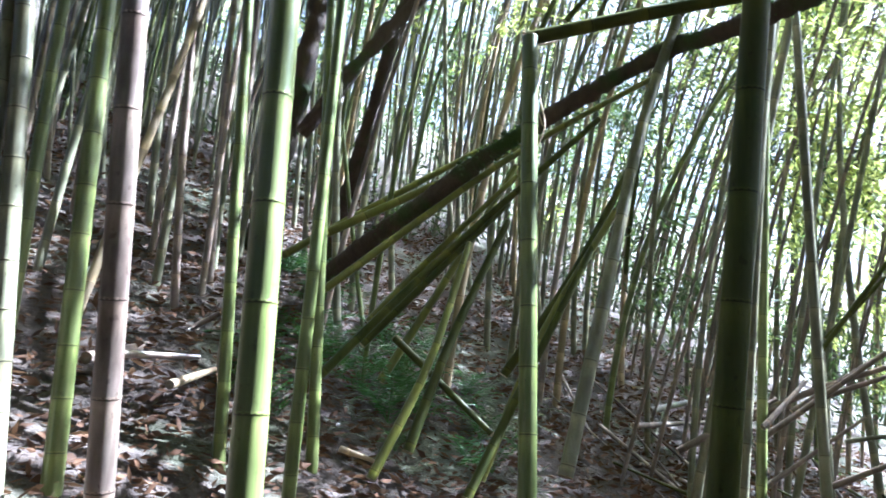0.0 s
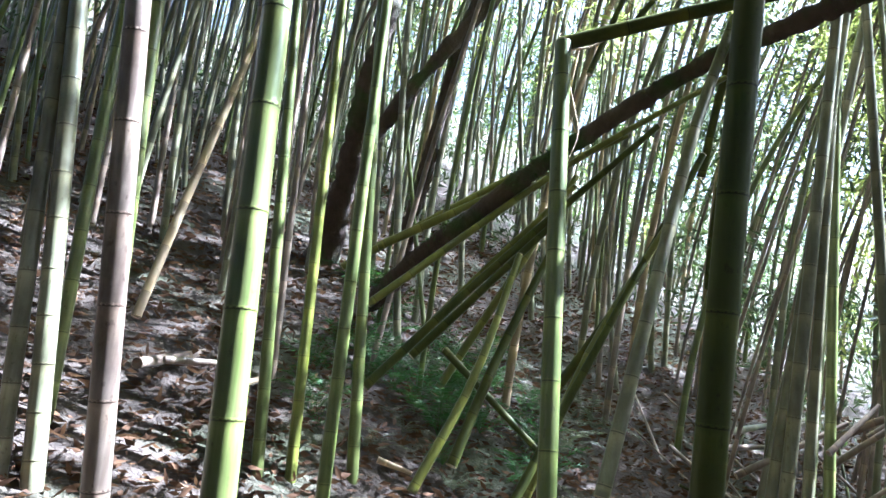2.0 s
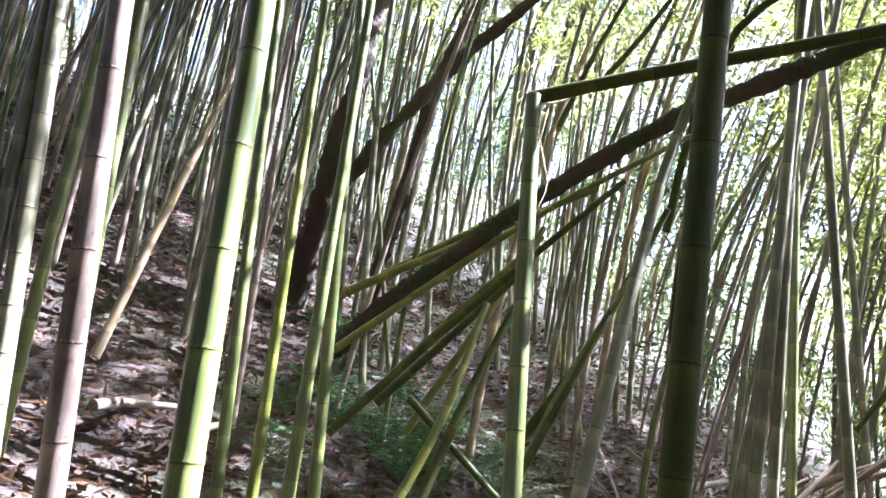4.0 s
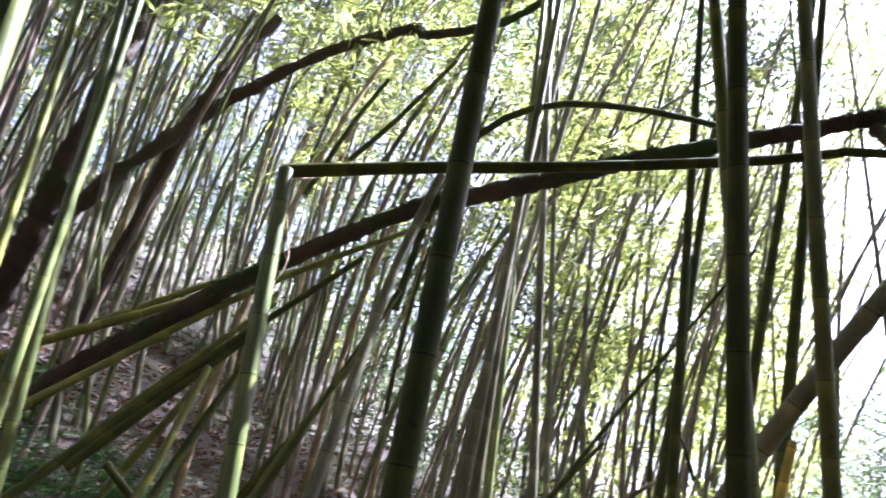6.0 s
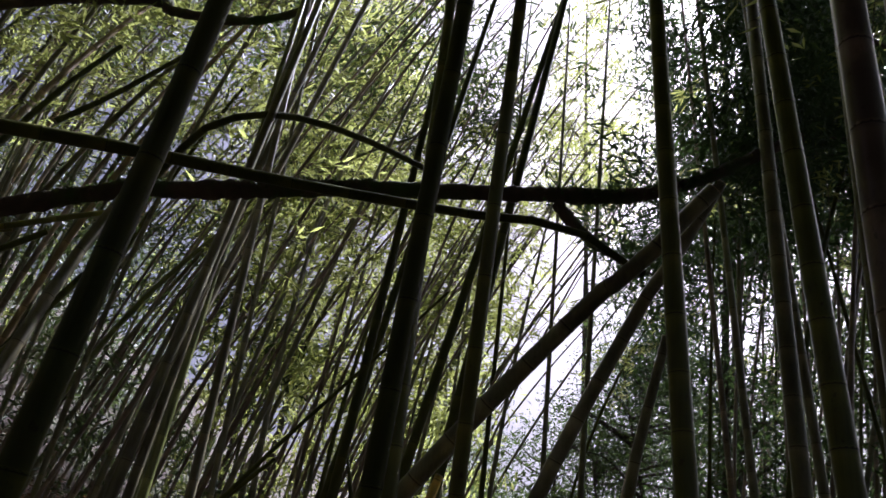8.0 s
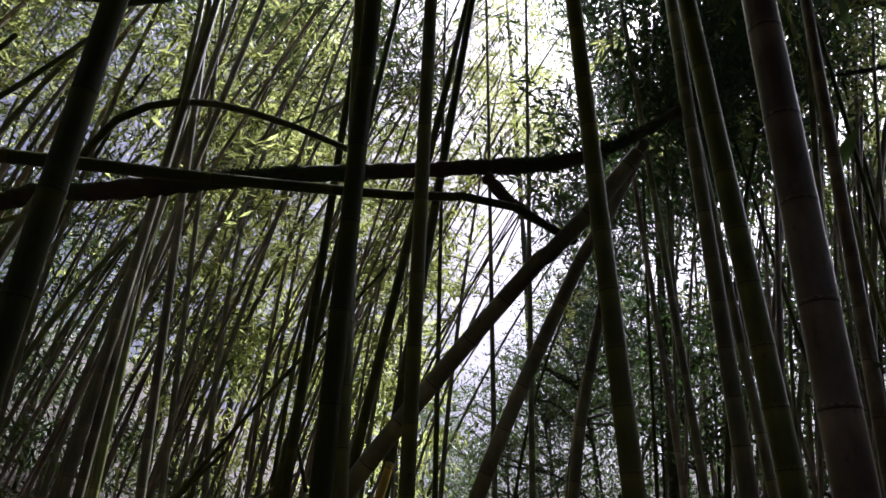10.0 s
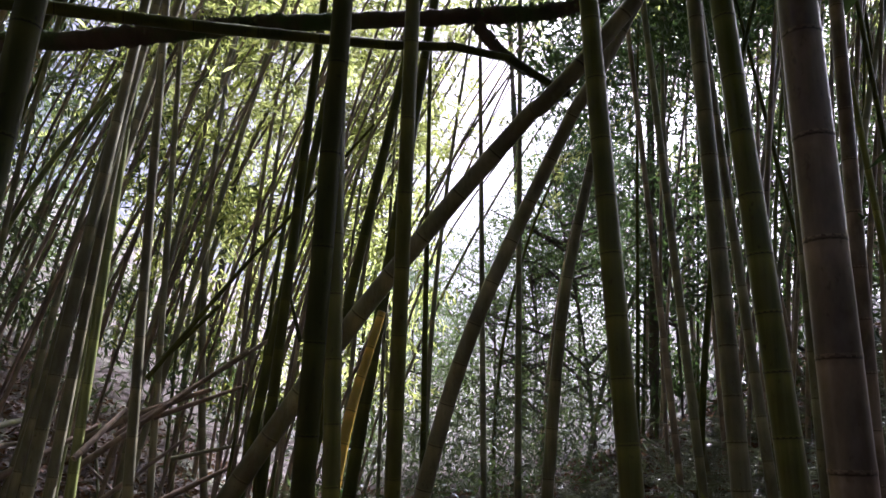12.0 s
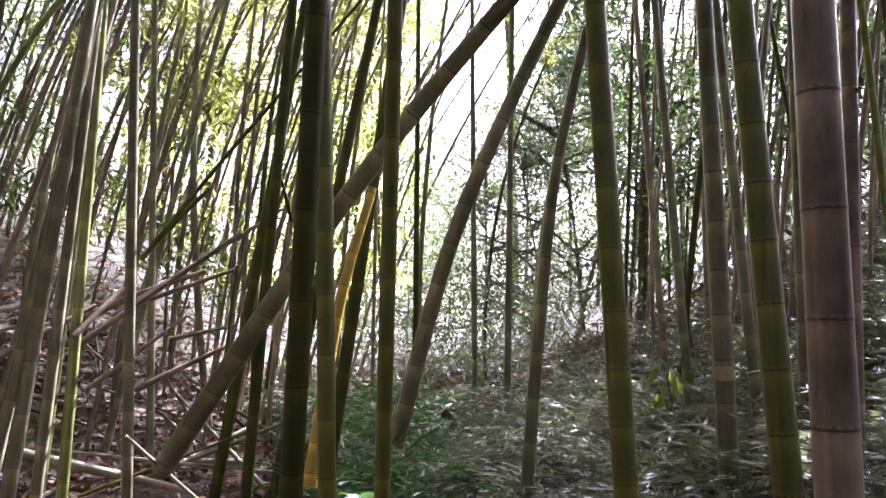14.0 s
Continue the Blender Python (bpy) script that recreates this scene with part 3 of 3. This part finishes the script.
    for _ in range(n):
        a, r = radians(rng.uniform(*yaws)), rng.uniform(*rs)
        x, y, h = -math.sin(a) * r, math.cos(a) * r, rng.uniform(8, 12)
        if r < 13 and any(open_to_sun(x, y, float(ground_z(x, y)) + k) for k in (2, 4, 6, 8)) and rng.uniform() < 0.92:
            continue
        t = np.linspace(0, 1, 14)[:, None]
        lean = rng.normal(0, 0.06, 2) + slant * np.array([0.65, -0.76])
        foot = np.array([x, y, float(ground_z(x, y)) - 0.1])
        p = np.hstack([t * h * lean[0] + 9 * slant * t**2, t * h * lean[1] - 10 * slant * t**2, t * h])
        radii = thick * np.linspace(0.035, 0.01, 14) * rng.uniform(0.7, 1.2)
        if n > 300:
            pieces.append(sweep(p + foot, radii, 5))
            continue
        me, _, _ = culm_mesh(smooth_path(p, 30), 2 * radii[0], 2 * radii[-1], 0.32, 6, mat)
        tagged(new(name, me), label, "bamboo", "slender bamboo").location = foot
    if pieces:
        tagged(new(name, mesh_np(name, *joined(pieces), mat)), label, "bamboo grove", kind="stuff")


def leaf_cloud(name, n, yaws, rs, zs, seed, mat, label, size=(0.1, 0.2), clump=0.5, per=60, wide=0.08):
    """Leaf sprays past counting, hung in loose clumps."""
    rng = np.random.default_rng(seed)
    m = n // per
    a, r = np.radians(rng.uniform(*yaws, m)), rng.uniform(*rs, m)
    x, y = -np.sin(a) * r, np.cos(a) * r
    z = ground_z(x, y) + rng.uniform(*zs, m)
    c = np.stack([x, y, z], 1)
    sprays = np.repeat(c, 6, axis=0) + rng.normal(0, clump, (m * 6, 3)) * np.array([1, 1, 0.7])
    aim = rng.normal(0, 0.6, (m * 6, 3)) - np.array([0, 0, 0.45])
    each = max(per // 6, 1)
    base = np.repeat(sprays, each, axis=0) + rng.normal(0, 0.1 + 0.22 * clump, (m * 6 * each, 3)) * np.array([1, 1, 0.5])
    way = np.repeat(aim, each, axis=0) + rng.normal(0, 0.45, (m * 6 * each, 3))
    keep = ~gaps(base, wide)
    base, way = base[keep], way[keep]
    k = rng.uniform(*size, len(base))
    return tagged(new(name, mesh_np(name, *leaf_quads(base, way, k, k * 0.2, rng), mat, False)), label, "foliage", kind="stuff")


far_culms("slender_bamboo", 50, (-46, -14), (11, 24), 26, CULM["grey"], "distant bamboo culms arching over the bank", 1.0, 0.2)
far_culms("far_grove", 400, (-14, 50), (11, 24), 21, CULM["grey"], "distant bamboo culms crowding the bank")
far_culms("slender_bamboo", 44, (-46, -16), (6.6, 12), 24, CULM["brown"], "thin bare culms arching together over the bank", 0.65, 0.17)
far_culms("slender_bamboo", 45, (-84, -62), (7.5, 13), 25, CULM["brown"], "thin bare culms crowded along the gully", 0.8)
far_culms("slender_bamboo", 120, (-95, -62), (12, 24), 22, CULM["brown"], "distant bamboo culms along the gully")
# culms behind the viewpoint, added unseen to close off light from there
far_culms("far_grove", 301, (60, 260), (6, 20), 23, CULM["brown"], "unseen bamboo culms added behind the viewpoint")
leaf_cloud("canopy_leaves", 22000, (-16, 50), (13, 24), (1.5, 10), 31, LEAF, "bright bamboo leaves of the canopy", (0.12, 0.22), 0.4, 90)
leaf_cloud("canopy_leaves", 7000, (-44, -16), (13, 24), (2.5, 10), 52, LEAF, "bright leaf sprays against the pale sky", (0.12, 0.2), 0.45, 120)
# next two hang behind and above the viewpoint, added to cut skylight
leaf_cloud("canopy_leaves", 90000, (55, 262), (4, 14), (0.5, 9), 32, LEAF_DARK, "unseen dark leaves added behind the viewpoint to cut skylight", (0.2, 0.4), 0.6, 40)
leaf_cloud("canopy_leaves", 55000, (70, 268), (0.5, 5), (5.0, 8.5), 35, LEAF_DARK, "unseen dark leaves added overhead to cut skylight", (0.2, 0.4), 0.6, 40)
# added overhead, mostly out of view: cuts skylight and dapples the sun
leaf_cloud("canopy_leaves", 75000, (-30, 78), (0.5, 6.5), (7.0, 9.5), 36, LEAF, "bamboo leaves added overhead, mostly out of view, to shade the grove", (0.14, 0.26), 0.5, 40, 0.0)
leaf_cloud("canopy_leaves", 22000, (-48, -28), (9.5, 14), (1.5, 8.0), 37, LEAF, "sunlit yellow-green bamboo leaves in loose sprays", (0.12, 0.21), 0.36, 240)
# backlit leaf masses: their shade comes from the darker leaf colour
leaf_cloud("canopy_leaves", 9000, (-52, -26), (7.5, 10.5), (7.4, 9.6), 44, LEAF_LOW_AND_SHADE, "dark green leaf masses high in the canopy, shade in their colour", (0.12, 0.2), 0.45, 180)
leaf_cloud("canopy_leaves", 4000, (-60, -52), (18, 26), (12, 20), 39, LEAF, "yellow-green leaf sprays hanging against the sky", (0.16, 0.3), 0.5, 90)
leaf_cloud("canopy_leaves", 20000, (-86, -62), (8, 13.5), (5.5, 11.5), 40, LEAF_DARK, "dark leaf masses of evergreen trees overhead", (0.12, 0.24), 0.5, 180)
leaf_cloud("canopy_leaves", 12000, (-78, -61), (15, 21), (7, 17), 42, LEAF_DARK, "dark leaf masses against the bright sky", (0.14, 0.28), 0.55, 120)
leaf_cloud("canopy_leaves", 1500, (-50, -45), (18, 24), (5, 10), 43, LEAF, "sunlit leaf sprays against the bright sky", (0.14, 0.26), 0.4, 50)
leaf_cloud("canopy_leaves", 2000, (-63, -57), (20, 28), (4, 17), 45, LEAF_LOW_AND_SHADE, "leaf clumps of far trees against the sky", (0.14, 0.26), 0.5, 120)
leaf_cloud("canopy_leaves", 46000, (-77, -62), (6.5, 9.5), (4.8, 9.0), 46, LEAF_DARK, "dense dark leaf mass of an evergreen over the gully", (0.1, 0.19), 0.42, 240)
leaf_cloud("canopy_leaves", 3600, (-64, -59), (8, 11), (5.0, 6.4), 47, LEAF_DARK, "dark leaf sprays reaching across the gap", (0.1, 0.18), 0.3, 240)
# next two are leaf roofs added above the view to darken the grove
leaf_cloud("canopy_leaves", 60000, (-24, 70), (6, 15), (8.8, 11.5), 48, LEAF_DARK, "leaf roof added over the bank, mostly out of view, to cut skylight", (0.25, 0.45), 0.7, 60, 0.2)
leaf_cloud("canopy_leaves", 22000, (-95, -50), (1, 7.5), (9.5, 12.0), 49, LEAF_DARK, "leaf roof added over the gully, out of view, to cut skylight", (0.25, 0.45), 0.7, 60, 0.2)
# next two: shade among and behind the culms put into the leaf colour
leaf_cloud("canopy_leaves", 14000, (-36, -16), (9, 14), (1.0, 7.0), 53, LEAF_LOW_AND_SHADE, "bamboo leaves among the arching culms, darker in colour for shade", (0.1, 0.18), 0.4, 180)
leaf_cloud("canopy_leaves", 26000, (-26, 14), (13, 24), (0.4, 5.0), 50, LEAF_LOW_AND_SHADE, "darker leaves behind the crowded culms, shade in their colour", (0.14, 0.26), 0.5, 120)
leaf_cloud("canopy_leaves", 18000, (-88, -64), (10, 16), (0.2, 5.0), 51, LEAF_DARK, "dark leaves between the trunks across the gully", (0.12, 0.22), 0.5, 120)
leaf_cloud("gully_leaves", 9000, (-63, -44), (8.5, 15), (0.1, 1.3), 38, LEAF_LOW_AND_SHADE, "low shrub leaves across the gully floor", (0.07, 0.14), 0.4)
leaf_cloud("gully_leaves", 40000, (-95, -40), (14, 30), (0.3, 5), 33, LEAF_LOW_AND_SHADE, "sunlit shrub leaves along the gully", (0.12, 0.25), 0.7)


def litter(n, yaws, rs, seed):
    """Curled dry leaves lying on the ground."""
    rng = np.random.default_rng(seed)
    a, r = np.radians(rng.uniform(*yaws, n)), rs[0] + (rs[1] - rs[0]) * rng.uniform(0, 1, n) ** 0.8
    x, y = -np.sin(a) * r, np.cos(a) * r
    base = np.stack([x, y, rough_z(x, y) + rng.uniform(0.005, 0.05, n)], 1)
    way = rng.normal(0, 1, (n, 3)) * np.array([1, 1, 0.3])
    k = rng.uniform(0.05, 0.12, n)
    me = mesh_np("litter", *leaf_quads(base, way, k, k * rng.uniform(0.2, 0.45, n), rng), LITTER, False)
    return tagged(new("litter", me), "dry fallen leaves covering the slope", "leaf litter", kind="stuff")


litter(80000, (-95, 60), (1.2, 13), 34)
leaf_cloud("undergrowth_leaves", 26000, (-48, 50), (11, 26), (0.0, 0.9), 41, LEAF_LOW_AND_SHADE, "low undergrowth leaves on the far bank", (0.1, 0.22), 0.4)


# ---- trees beyond the gully ----
def tree(x, y, height, spread, seed, label, low=0.35, leaves=12000, mat=None, size=1.0):
    rng = np.random.default_rng(seed)
    z = float(ground_z(x, y)) - 0.2
    rig = thing("tree", (x, y, z), label, "tree", "broadleaf trees")
    top = rng.normal(0, 0.06 * height, 2)
    stem = [(0, 0, 0), (0.3 * top[0] + 0.1, 0.3 * top[1], 0.35 * height), (0.7 * top[0], 0.7 * top[1], 0.7 * height), (top[0], top[1], height * 0.95)]
    part("trunk", limb_mesh(stem, 0.006 * height, 0.015, seed, BARK_DARK, n=40, sides=10), rig)
    path = smooth_path(stem, 60)
    tips, limbs = [], []
    for k in range(16):
        h = rng.uniform(low, 0.95)
        o = path[int(h * 59)]
        a = rng.uniform(0, 2 * np.pi)
        long = spread * rng.uniform(0.5, 1.0) * (1.15 - 0.6 * h)
        n = np.array([np.cos(a), np.sin(a), rng.uniform(0.1, 0.6)])
        line = smooth_path([o, o + n * long * 0.5 + rng.normal(0, 0.15, 3), o + n * long], 14)
        limbs.append(sweep(line, np.linspace(0.035, 0.008, 14), 6))
        for j in range(4, 14, 2):
            tips.append(line[j] + rng.normal(0, 0.25, 3))
    for piece in limbs:
        part("limb", mesh_np("limb", *piece, BARK_DARK), rig)
    tips = np.array(tips)
    per = leaves // len(tips)
    base = np.repeat(tips, per, axis=0) + rng.normal(0, 0.23 * size, (len(tips) * per, 3)) * np.array([1, 1, 0.55])
    base = base[~gaps(base + np.array([x, y, z]), 0.1)]
    m = len(base)
    part("crown", mesh_np("crown", *leaf_quads(base, rng.normal(0, 1, (m, 3)) - np.array([0, 0, 0.3]), size * rng.uniform(0.06, 0.11, m), size * rng.uniform(0.022, 0.042, m), rng), mat or LEAF_DARK, False), rig, kind="stuff")
    return rig


# the last two stand out of view, added to shade the right-hand culms
TREES = ((-66, 12.0, 13, 2.4), (-67, 15.0, 15, 2.4), (-77, 9.0, 12, 2.4), (-86, 8.0, 12, 2.6), (-80, 11, 11, 3.4), (-58, 19, 9, 3.5), (-71, 13, 12, 4), (-50, 30, 7, 4), (-46, 24, 10, 4), (-62, 13.5, 6, 2.2), (-61, 17.5, 7, 2.6), (-54.5, 17, 5, 2.4), (-57.5, 19, 6, 2.6), (-59, 14, 4.5, 2.0), (-63, 16, 6.5, 2.6), (-68, 12.5, 4, 1.8), (-77, 11, 4, 2.0), (-49, 20, 4.5, 2.4), (-52, 23, 5, 2.6), (-90, 7, 10, 3.0), (-100, 8, 10, 3.0))
for k, (yaw, r, h, w) in enumerate(TREES):
    low_tree = h < 6.5
    tree(-math.sin(radians(yaw)) * r, math.cos(radians(yaw)) * r, h, w, 50 + k, "low grey-green tree filling the gully" if low_tree else "dark broadleaf evergreen tree behind the bamboo", 0.12 if low_tree else 0.45, 4500 if low_tree or r < 8 else 9000, LEAF_LOW_AND_SHADE if low_tree else LEAF_DARK)
for k, (yaw, r, h, w) in enumerate(((-34, 17, 17, 3.0), (-37, 21, 20, 3.2), (-31, 14, 15, 3.0), (-57, 24, 25, 3.4))):
    tree(-math.sin(radians(yaw)) * r, math.cos(radians(yaw)) * r, h, w, 80 + k, "tall tree with bright yellow-green leaves against the sky", 0.55, 9000, LEAF, 1.3)


# ---- undergrowth ----
def frond_mesh(seed):
    """One arching frond with leaflets on both sides, along the x axis."""
    rng = np.random.default_rng(seed)
    t = np.linspace(0, 1, 20)[:, None]
    line = np.array([1.0, 0, 0]) * t + np.array([0, 0, 1.0]) * (1.1 * t - 0.75 * t**2)
    base, way = [], []
    for k in range(3, 20):
        for s in (-1, 1):
            base.append(line[k])
            way.append(np.array([0.5, s, 0.0]) + rng.normal(0, 0.15, 3))
    m = len(base)
    pieces = [sweep(line, np.linspace(0.009, 0.004, 20), 4), leaf_quads(base, way, rng.uniform(0.1, 0.24, m), rng.uniform(0.02, 0.036, m), rng)]
    return mesh_np("frond", *joined(pieces), LEAF_SHRUB, False)


FRONDS = [frond_mesh(310 + k) for k in range(5)]


def shrub_stock(seed):
    rng = np.random.default_rng(seed)
    rig = thing("undergrowth_plant", (0, 0, -60), "low leafy fern-like plant on the forest floor", "plant", "undergrowth")
    for k in range(9):
        frond = part("frond", FRONDS[(k + seed) % 5], rig)
        long = float(rng.uniform(0.35, 0.75))
        frond.matrix_basis = pose(0, 0, 0, float(rng.normal(0, 8)), float(rng.normal(-5, 12)), 40 * k + float(rng.normal(0, 12))) @ Matrix.Scale(long, 4)
    return rig


SHRUBS = [shrub_stock(300 + k) for k in range(4)]
random.seed(5)
for k in range(240):
    if k < 140:
        yaw, r = random.uniform(-86, -62), random.uniform(4.0, 9.5)
    elif k < 215:
        yaw, r = random.uniform(-62, -40), random.uniform(5.0, 10)
    else:
        yaw, r = random.uniform(-12, 4), random.uniform(5.4, 8.0)
    x, y = -math.sin(radians(yaw)) * r, math.cos(radians(yaw)) * r
    copy_thing(random.choice(SHRUBS), pose(x, y, float(ground_z(x, y)), random.gauss(0, 8), random.gauss(0, 8), random.uniform(0, 360)) @ Matrix.Scale(random.uniform(0.45, 1.1) * (0.6 if k >= 215 else 1.0), 4))
for k, rig in enumerate(SHRUBS):
    rig.location = (5.0 + k * 0.6, 2.6, float(ground_z(5.0 + k * 0.6, 2.6)))

DARK_FRONDS = []
for me in FRONDS:
    copy = me.copy()
    copy.materials[0] = LEAF_GREEN
    DARK_FRONDS.append(copy)
thicket = thing("undergrowth_plant", (0.1, 6.0, float(ground_z(0.1, 6.0))), "dark green leafy plant in the shade of leaning culms", "plant", "undergrowth")
for k in range(9):
    frond = part("frond", DARK_FRONDS[k % 5], thicket)
    frond.matrix_basis = pose(0, 0, 0, random.gauss(0, 8), random.gauss(-15, 12), 40 * k + random.gauss(0, 12)) @ Matrix.Scale(random.uniform(0.3, 0.6), 4)
for k in range(84):
    if k < 44:
        x, y = random.uniform(-0.9, 0.9), random.uniform(5.3, 8.5)
    else:
        yaw, r = random.uniform(-54, -42), random.uniform(4.2, 8.5)
        x, y = -math.sin(radians(yaw)) * r, math.cos(radians(yaw)) * r
    copy_thing(thicket, pose(x, y, float(ground_z(x, y)), random.gauss(0, 8), random.gauss(0, 8), random.uniform(0, 360)) @ Matrix.Scale(random.uniform(0.4, 0.8) * (1.0 if k < 44 else 1.7), 4))

# culms lying on the ground
for k in range(14):
    yaw, r = random.uniform(-50, -12), random.uniform(4.4, 8)
    x, y = -math.sin(radians(yaw)) * r, math.cos(radians(yaw)) * r
    a, long, lift = random.uniform(0, 6.28), random.uniform(0.8, 2.2), random.uniform(0.0, 0.2)
    x2, y2 = x + math.cos(a) * long, y + math.sin(a) * long
    fallen([(x, y, float(ground_z(x, y)) + 0.03), (x2, y2, float(ground_z(x2, y2)) + 0.04 + lift)], random.uniform(0.025, 0.05), random.choice(("brown", "dark", "brown")), "dead culm lying in the litter", 0.28, 0.8)


# ---- splinters, sticks and small growth ----
def stick(points, d, kind="dead", label="dry stick slanting among the bamboo", taper=0.6):
    return fallen(points, d, kind, label, 0.3, taper, "dead sticks", "dead_stick")


snapped = [ob for ob in scene.objects if ob.name.startswith("snapped_bamboo")][0]
for n, (row, r) in enumerate((([(0.51, 3.90, 3.35), (0.55, 3.87, 3.18), (0.60, 3.85, 2.96), (0.62, 3.85, 2.84), (0.57, 3.87, 2.68)], 0.006), ([(0.61, 3.85, 2.85), (0.57, 3.85, 2.95), (0.55, 3.85, 2.91), (0.54, 3.85, 2.85)], 0.004), ([(0.51, 3.90, 3.36), (0.54, 3.85, 3.01), (0.58, 3.85, 2.97)], 0.004), ([(0.54, 3.91, 3.34), (0.66, 3.91, 3.36), (0.80, 3.92, 3.45)], 0.009), ([(0.49, 3.89, 3.33), (0.50, 3.89, 3.39), (0.51, 3.89, 3.42)], 0.008))):
    path = smooth_path(row, 16) - np.array(snapped.location)
    v, q = sweep(path, np.linspace(r, 0.35 * r, 16), 5)
    part("splinter", mesh_np("splinter", v, q, SPLIT), snapped, "pale torn splinter")

stick([(2.30, 4.67, 1.38), (2.63, 4.72, 1.68)], 0.04, "brown")
stick([(2.46, 5.03, 1.28), (3.48, 4.64, 2.11)], 0.045, "brown")
stick([(3.18, 5.32, 1.63), (3.73, 4.96, 1.88)], 0.045, "brown")
stick([(3.02, 5.19, 0.98), (3.54, 4.85, 1.28)], 0.05, "brown")
stick([(1.92, 5.05, 1.20), (2.58, 4.97, 1.57)], 0.05, "brown")
stick([(2.77, 5.09, 1.50), (3.84, 4.61, 2.32)], 0.045, "brown")
stick([(2.82, 5.52, 0.97), (3.52, 5.35, 1.50)], 0.04, "brown")
stick([(3.52, 5.58, 1.32), (3.95, 5.28, 1.43)], 0.04, "grey")
stick([(3.27, 4.54, 0.96), (3.37, 4.60, 1.38), (3.47, 4.65, 1.87)], 0.03, "dark")
stick([(3.39, 4.20, 1.01), (3.42, 4.18, 1.35)], 0.03, "dark")
stick([(2.27, 5.37, 0.62), (2.88, 5.09, 0.41)], 0.09, "grey", "weathered grey culm lying on the litter")
stick([(2.85, 5.16, 0.42), (3.18, 4.77, 0.30)], 0.07, "brown", "weathered culm lying on the litter")
stick([(3.17, 5.30, 0.43), (4.01, 5.25, 0.33)], 0.07, "grey", "weathered grey culm lying on the litter")
stick([(4.89, 4.37, 0.30), (5.74, 3.87, 0.36), (5.85, 2.90, 0.50)], 0.03, "dead", "thin pale stick lying over low plants")
stick([(8.10, 7.90, 0.57), (8.63, 6.66, 0.50)], 0.035, "dark", "dark stick lying over low plants")
stick([(5.40, 3.86, 0.22), (5.60, 4.20, 0.45), (5.49, 4.35, 0.66)], 0.07, "dark", "dark crooked stub with a mossy head", 1.4)
stick([(3.25, 3.80, 2.10), (3.21, 3.83, 2.28), (3.18, 3.85, 2.42)], 0.03, "dark", "broken dark snag end")
stick([(5.80, 2.77, 0.52), (4.79, 1.77, 0.53)], 0.035, "grey", "thin grey stick lying over ferns")
stick([(4.80, 1.70, 0.57), (4.73, 1.11, 0.74)], 0.04, "dead", "thin pale stick lying over ferns")
stick([(-1.73, 4.80, 1.55), (-1.53, 6.06, 1.78), (-1.20, 6.11, 2.00)], 0.07, "brown", "brown dead culm slanting over the bank")
stick([(-1.61, 4.91, 1.59), (-1.19, 5.26, 1.62)], 0.05, "brown", "dark stick lying on the bank")
stick([(-1.28, 4.90, 1.43), (-1.12, 5.52, 1.56)], 0.06, "dead", "broken culm lying on the bank")
stick([(-0.27, 4.87, 1.12), (-0.07, 4.88, 1.06)], 0.04, "dead", "pale broken stick on the litter")
stick([(2.91, 7.72, 1.51), (4.97, 9.74, 1.86)], 0.07, "grey", "grey culm lying across the gully")
stick([(2.48, 7.12, 1.35), (3.70, 8.07, 1.43)], 0.06, "brown", "weathered culm lying across the gully")
stick([(2.71, 5.50, 1.45), (3.04, 5.30, 1.65), (3.44, 5.00, 1.84)], 0.06, "brown", "brown culm fallen across the gully")
stick([(3.03, 5.06, 2.01), (3.34, 4.83, 2.44)], 0.045, "dark", "dark dead culm slanting upward")
for _ in range(18):
    yaw, r = random.uniform(-48, -14), random.uniform(5.0, 8.5)
    x, y = -math.sin(radians(yaw)) * r, math.cos(radians(yaw)) * r
    a, long = random.uniform(0, 6.28), random.uniform(0.8, 2.2)
    x2, y2, z2 = x + 0.8 * math.cos(a) * long, y + 0.8 * math.sin(a) * long, random.uniform(0.1, 0.9)
    stick([(x, y, float(ground_z(x, y)) - 0.03), (x2, y2, float(ground_z(x2, y2)) + z2)], random.uniform(0.02, 0.045), random.choice(("brown", "brown", "grey", "dark")))

# a cut through the rind of one culm
cut = np.array([(4.17, 1.40, 1.24), (4.17, 1.39, 1.16)]) - np.array(notched.location)
v, q = sweep(smooth_path(cut, 7), [0.05, 0.055, 0.057, 0.056, 0.057, 0.055, 0.05], 12)
part("cut_mark", mesh_np("cut_mark", v, q, SPLIT), notched, "pale tan cut through the rind")

# a sapling with drooping yellow-green leaves
sap = Vector((5.69, 2.31, 0.53))
sapling = thing("sapling", sap, "young shrub with drooping yellow-green leaves", "plant")
SAP_LEAF = leaf_material("sapling_leaf", (0.1, 0.15, 0.03), (0.17, 0.22, 0.05), (0.34, 0.4, 0.06), 0.4)
v, q = sweep(smooth_path([(0, 0, 0), (0.05, 0.02, 0.35), (0.0, 0.05, 0.62)], 12), np.linspace(0.012, 0.005, 12), 6)
part("stem", mesh_np("stem", v, q, TWIG), sapling)
rng = np.random.default_rng(9)
for k in range(16):
    a = rng.uniform(0, 6.28)
    base = np.array([[0.12 * math.cos(a) * rng.uniform(0.2, 1.6), 0.12 * math.sin(a) * rng.uniform(0.2, 1.6), rng.uniform(0.38, 0.66)]])
    way = np.array([[math.cos(a), math.sin(a), -1.6]])
    part("leaf", mesh_np("leaf", *leaf_quads(base, way, np.array([rng.uniform(0.14, 0.22)]), np.array([rng.uniform(0.05, 0.08)]), rng), SAP_LEAF, False), sapling)
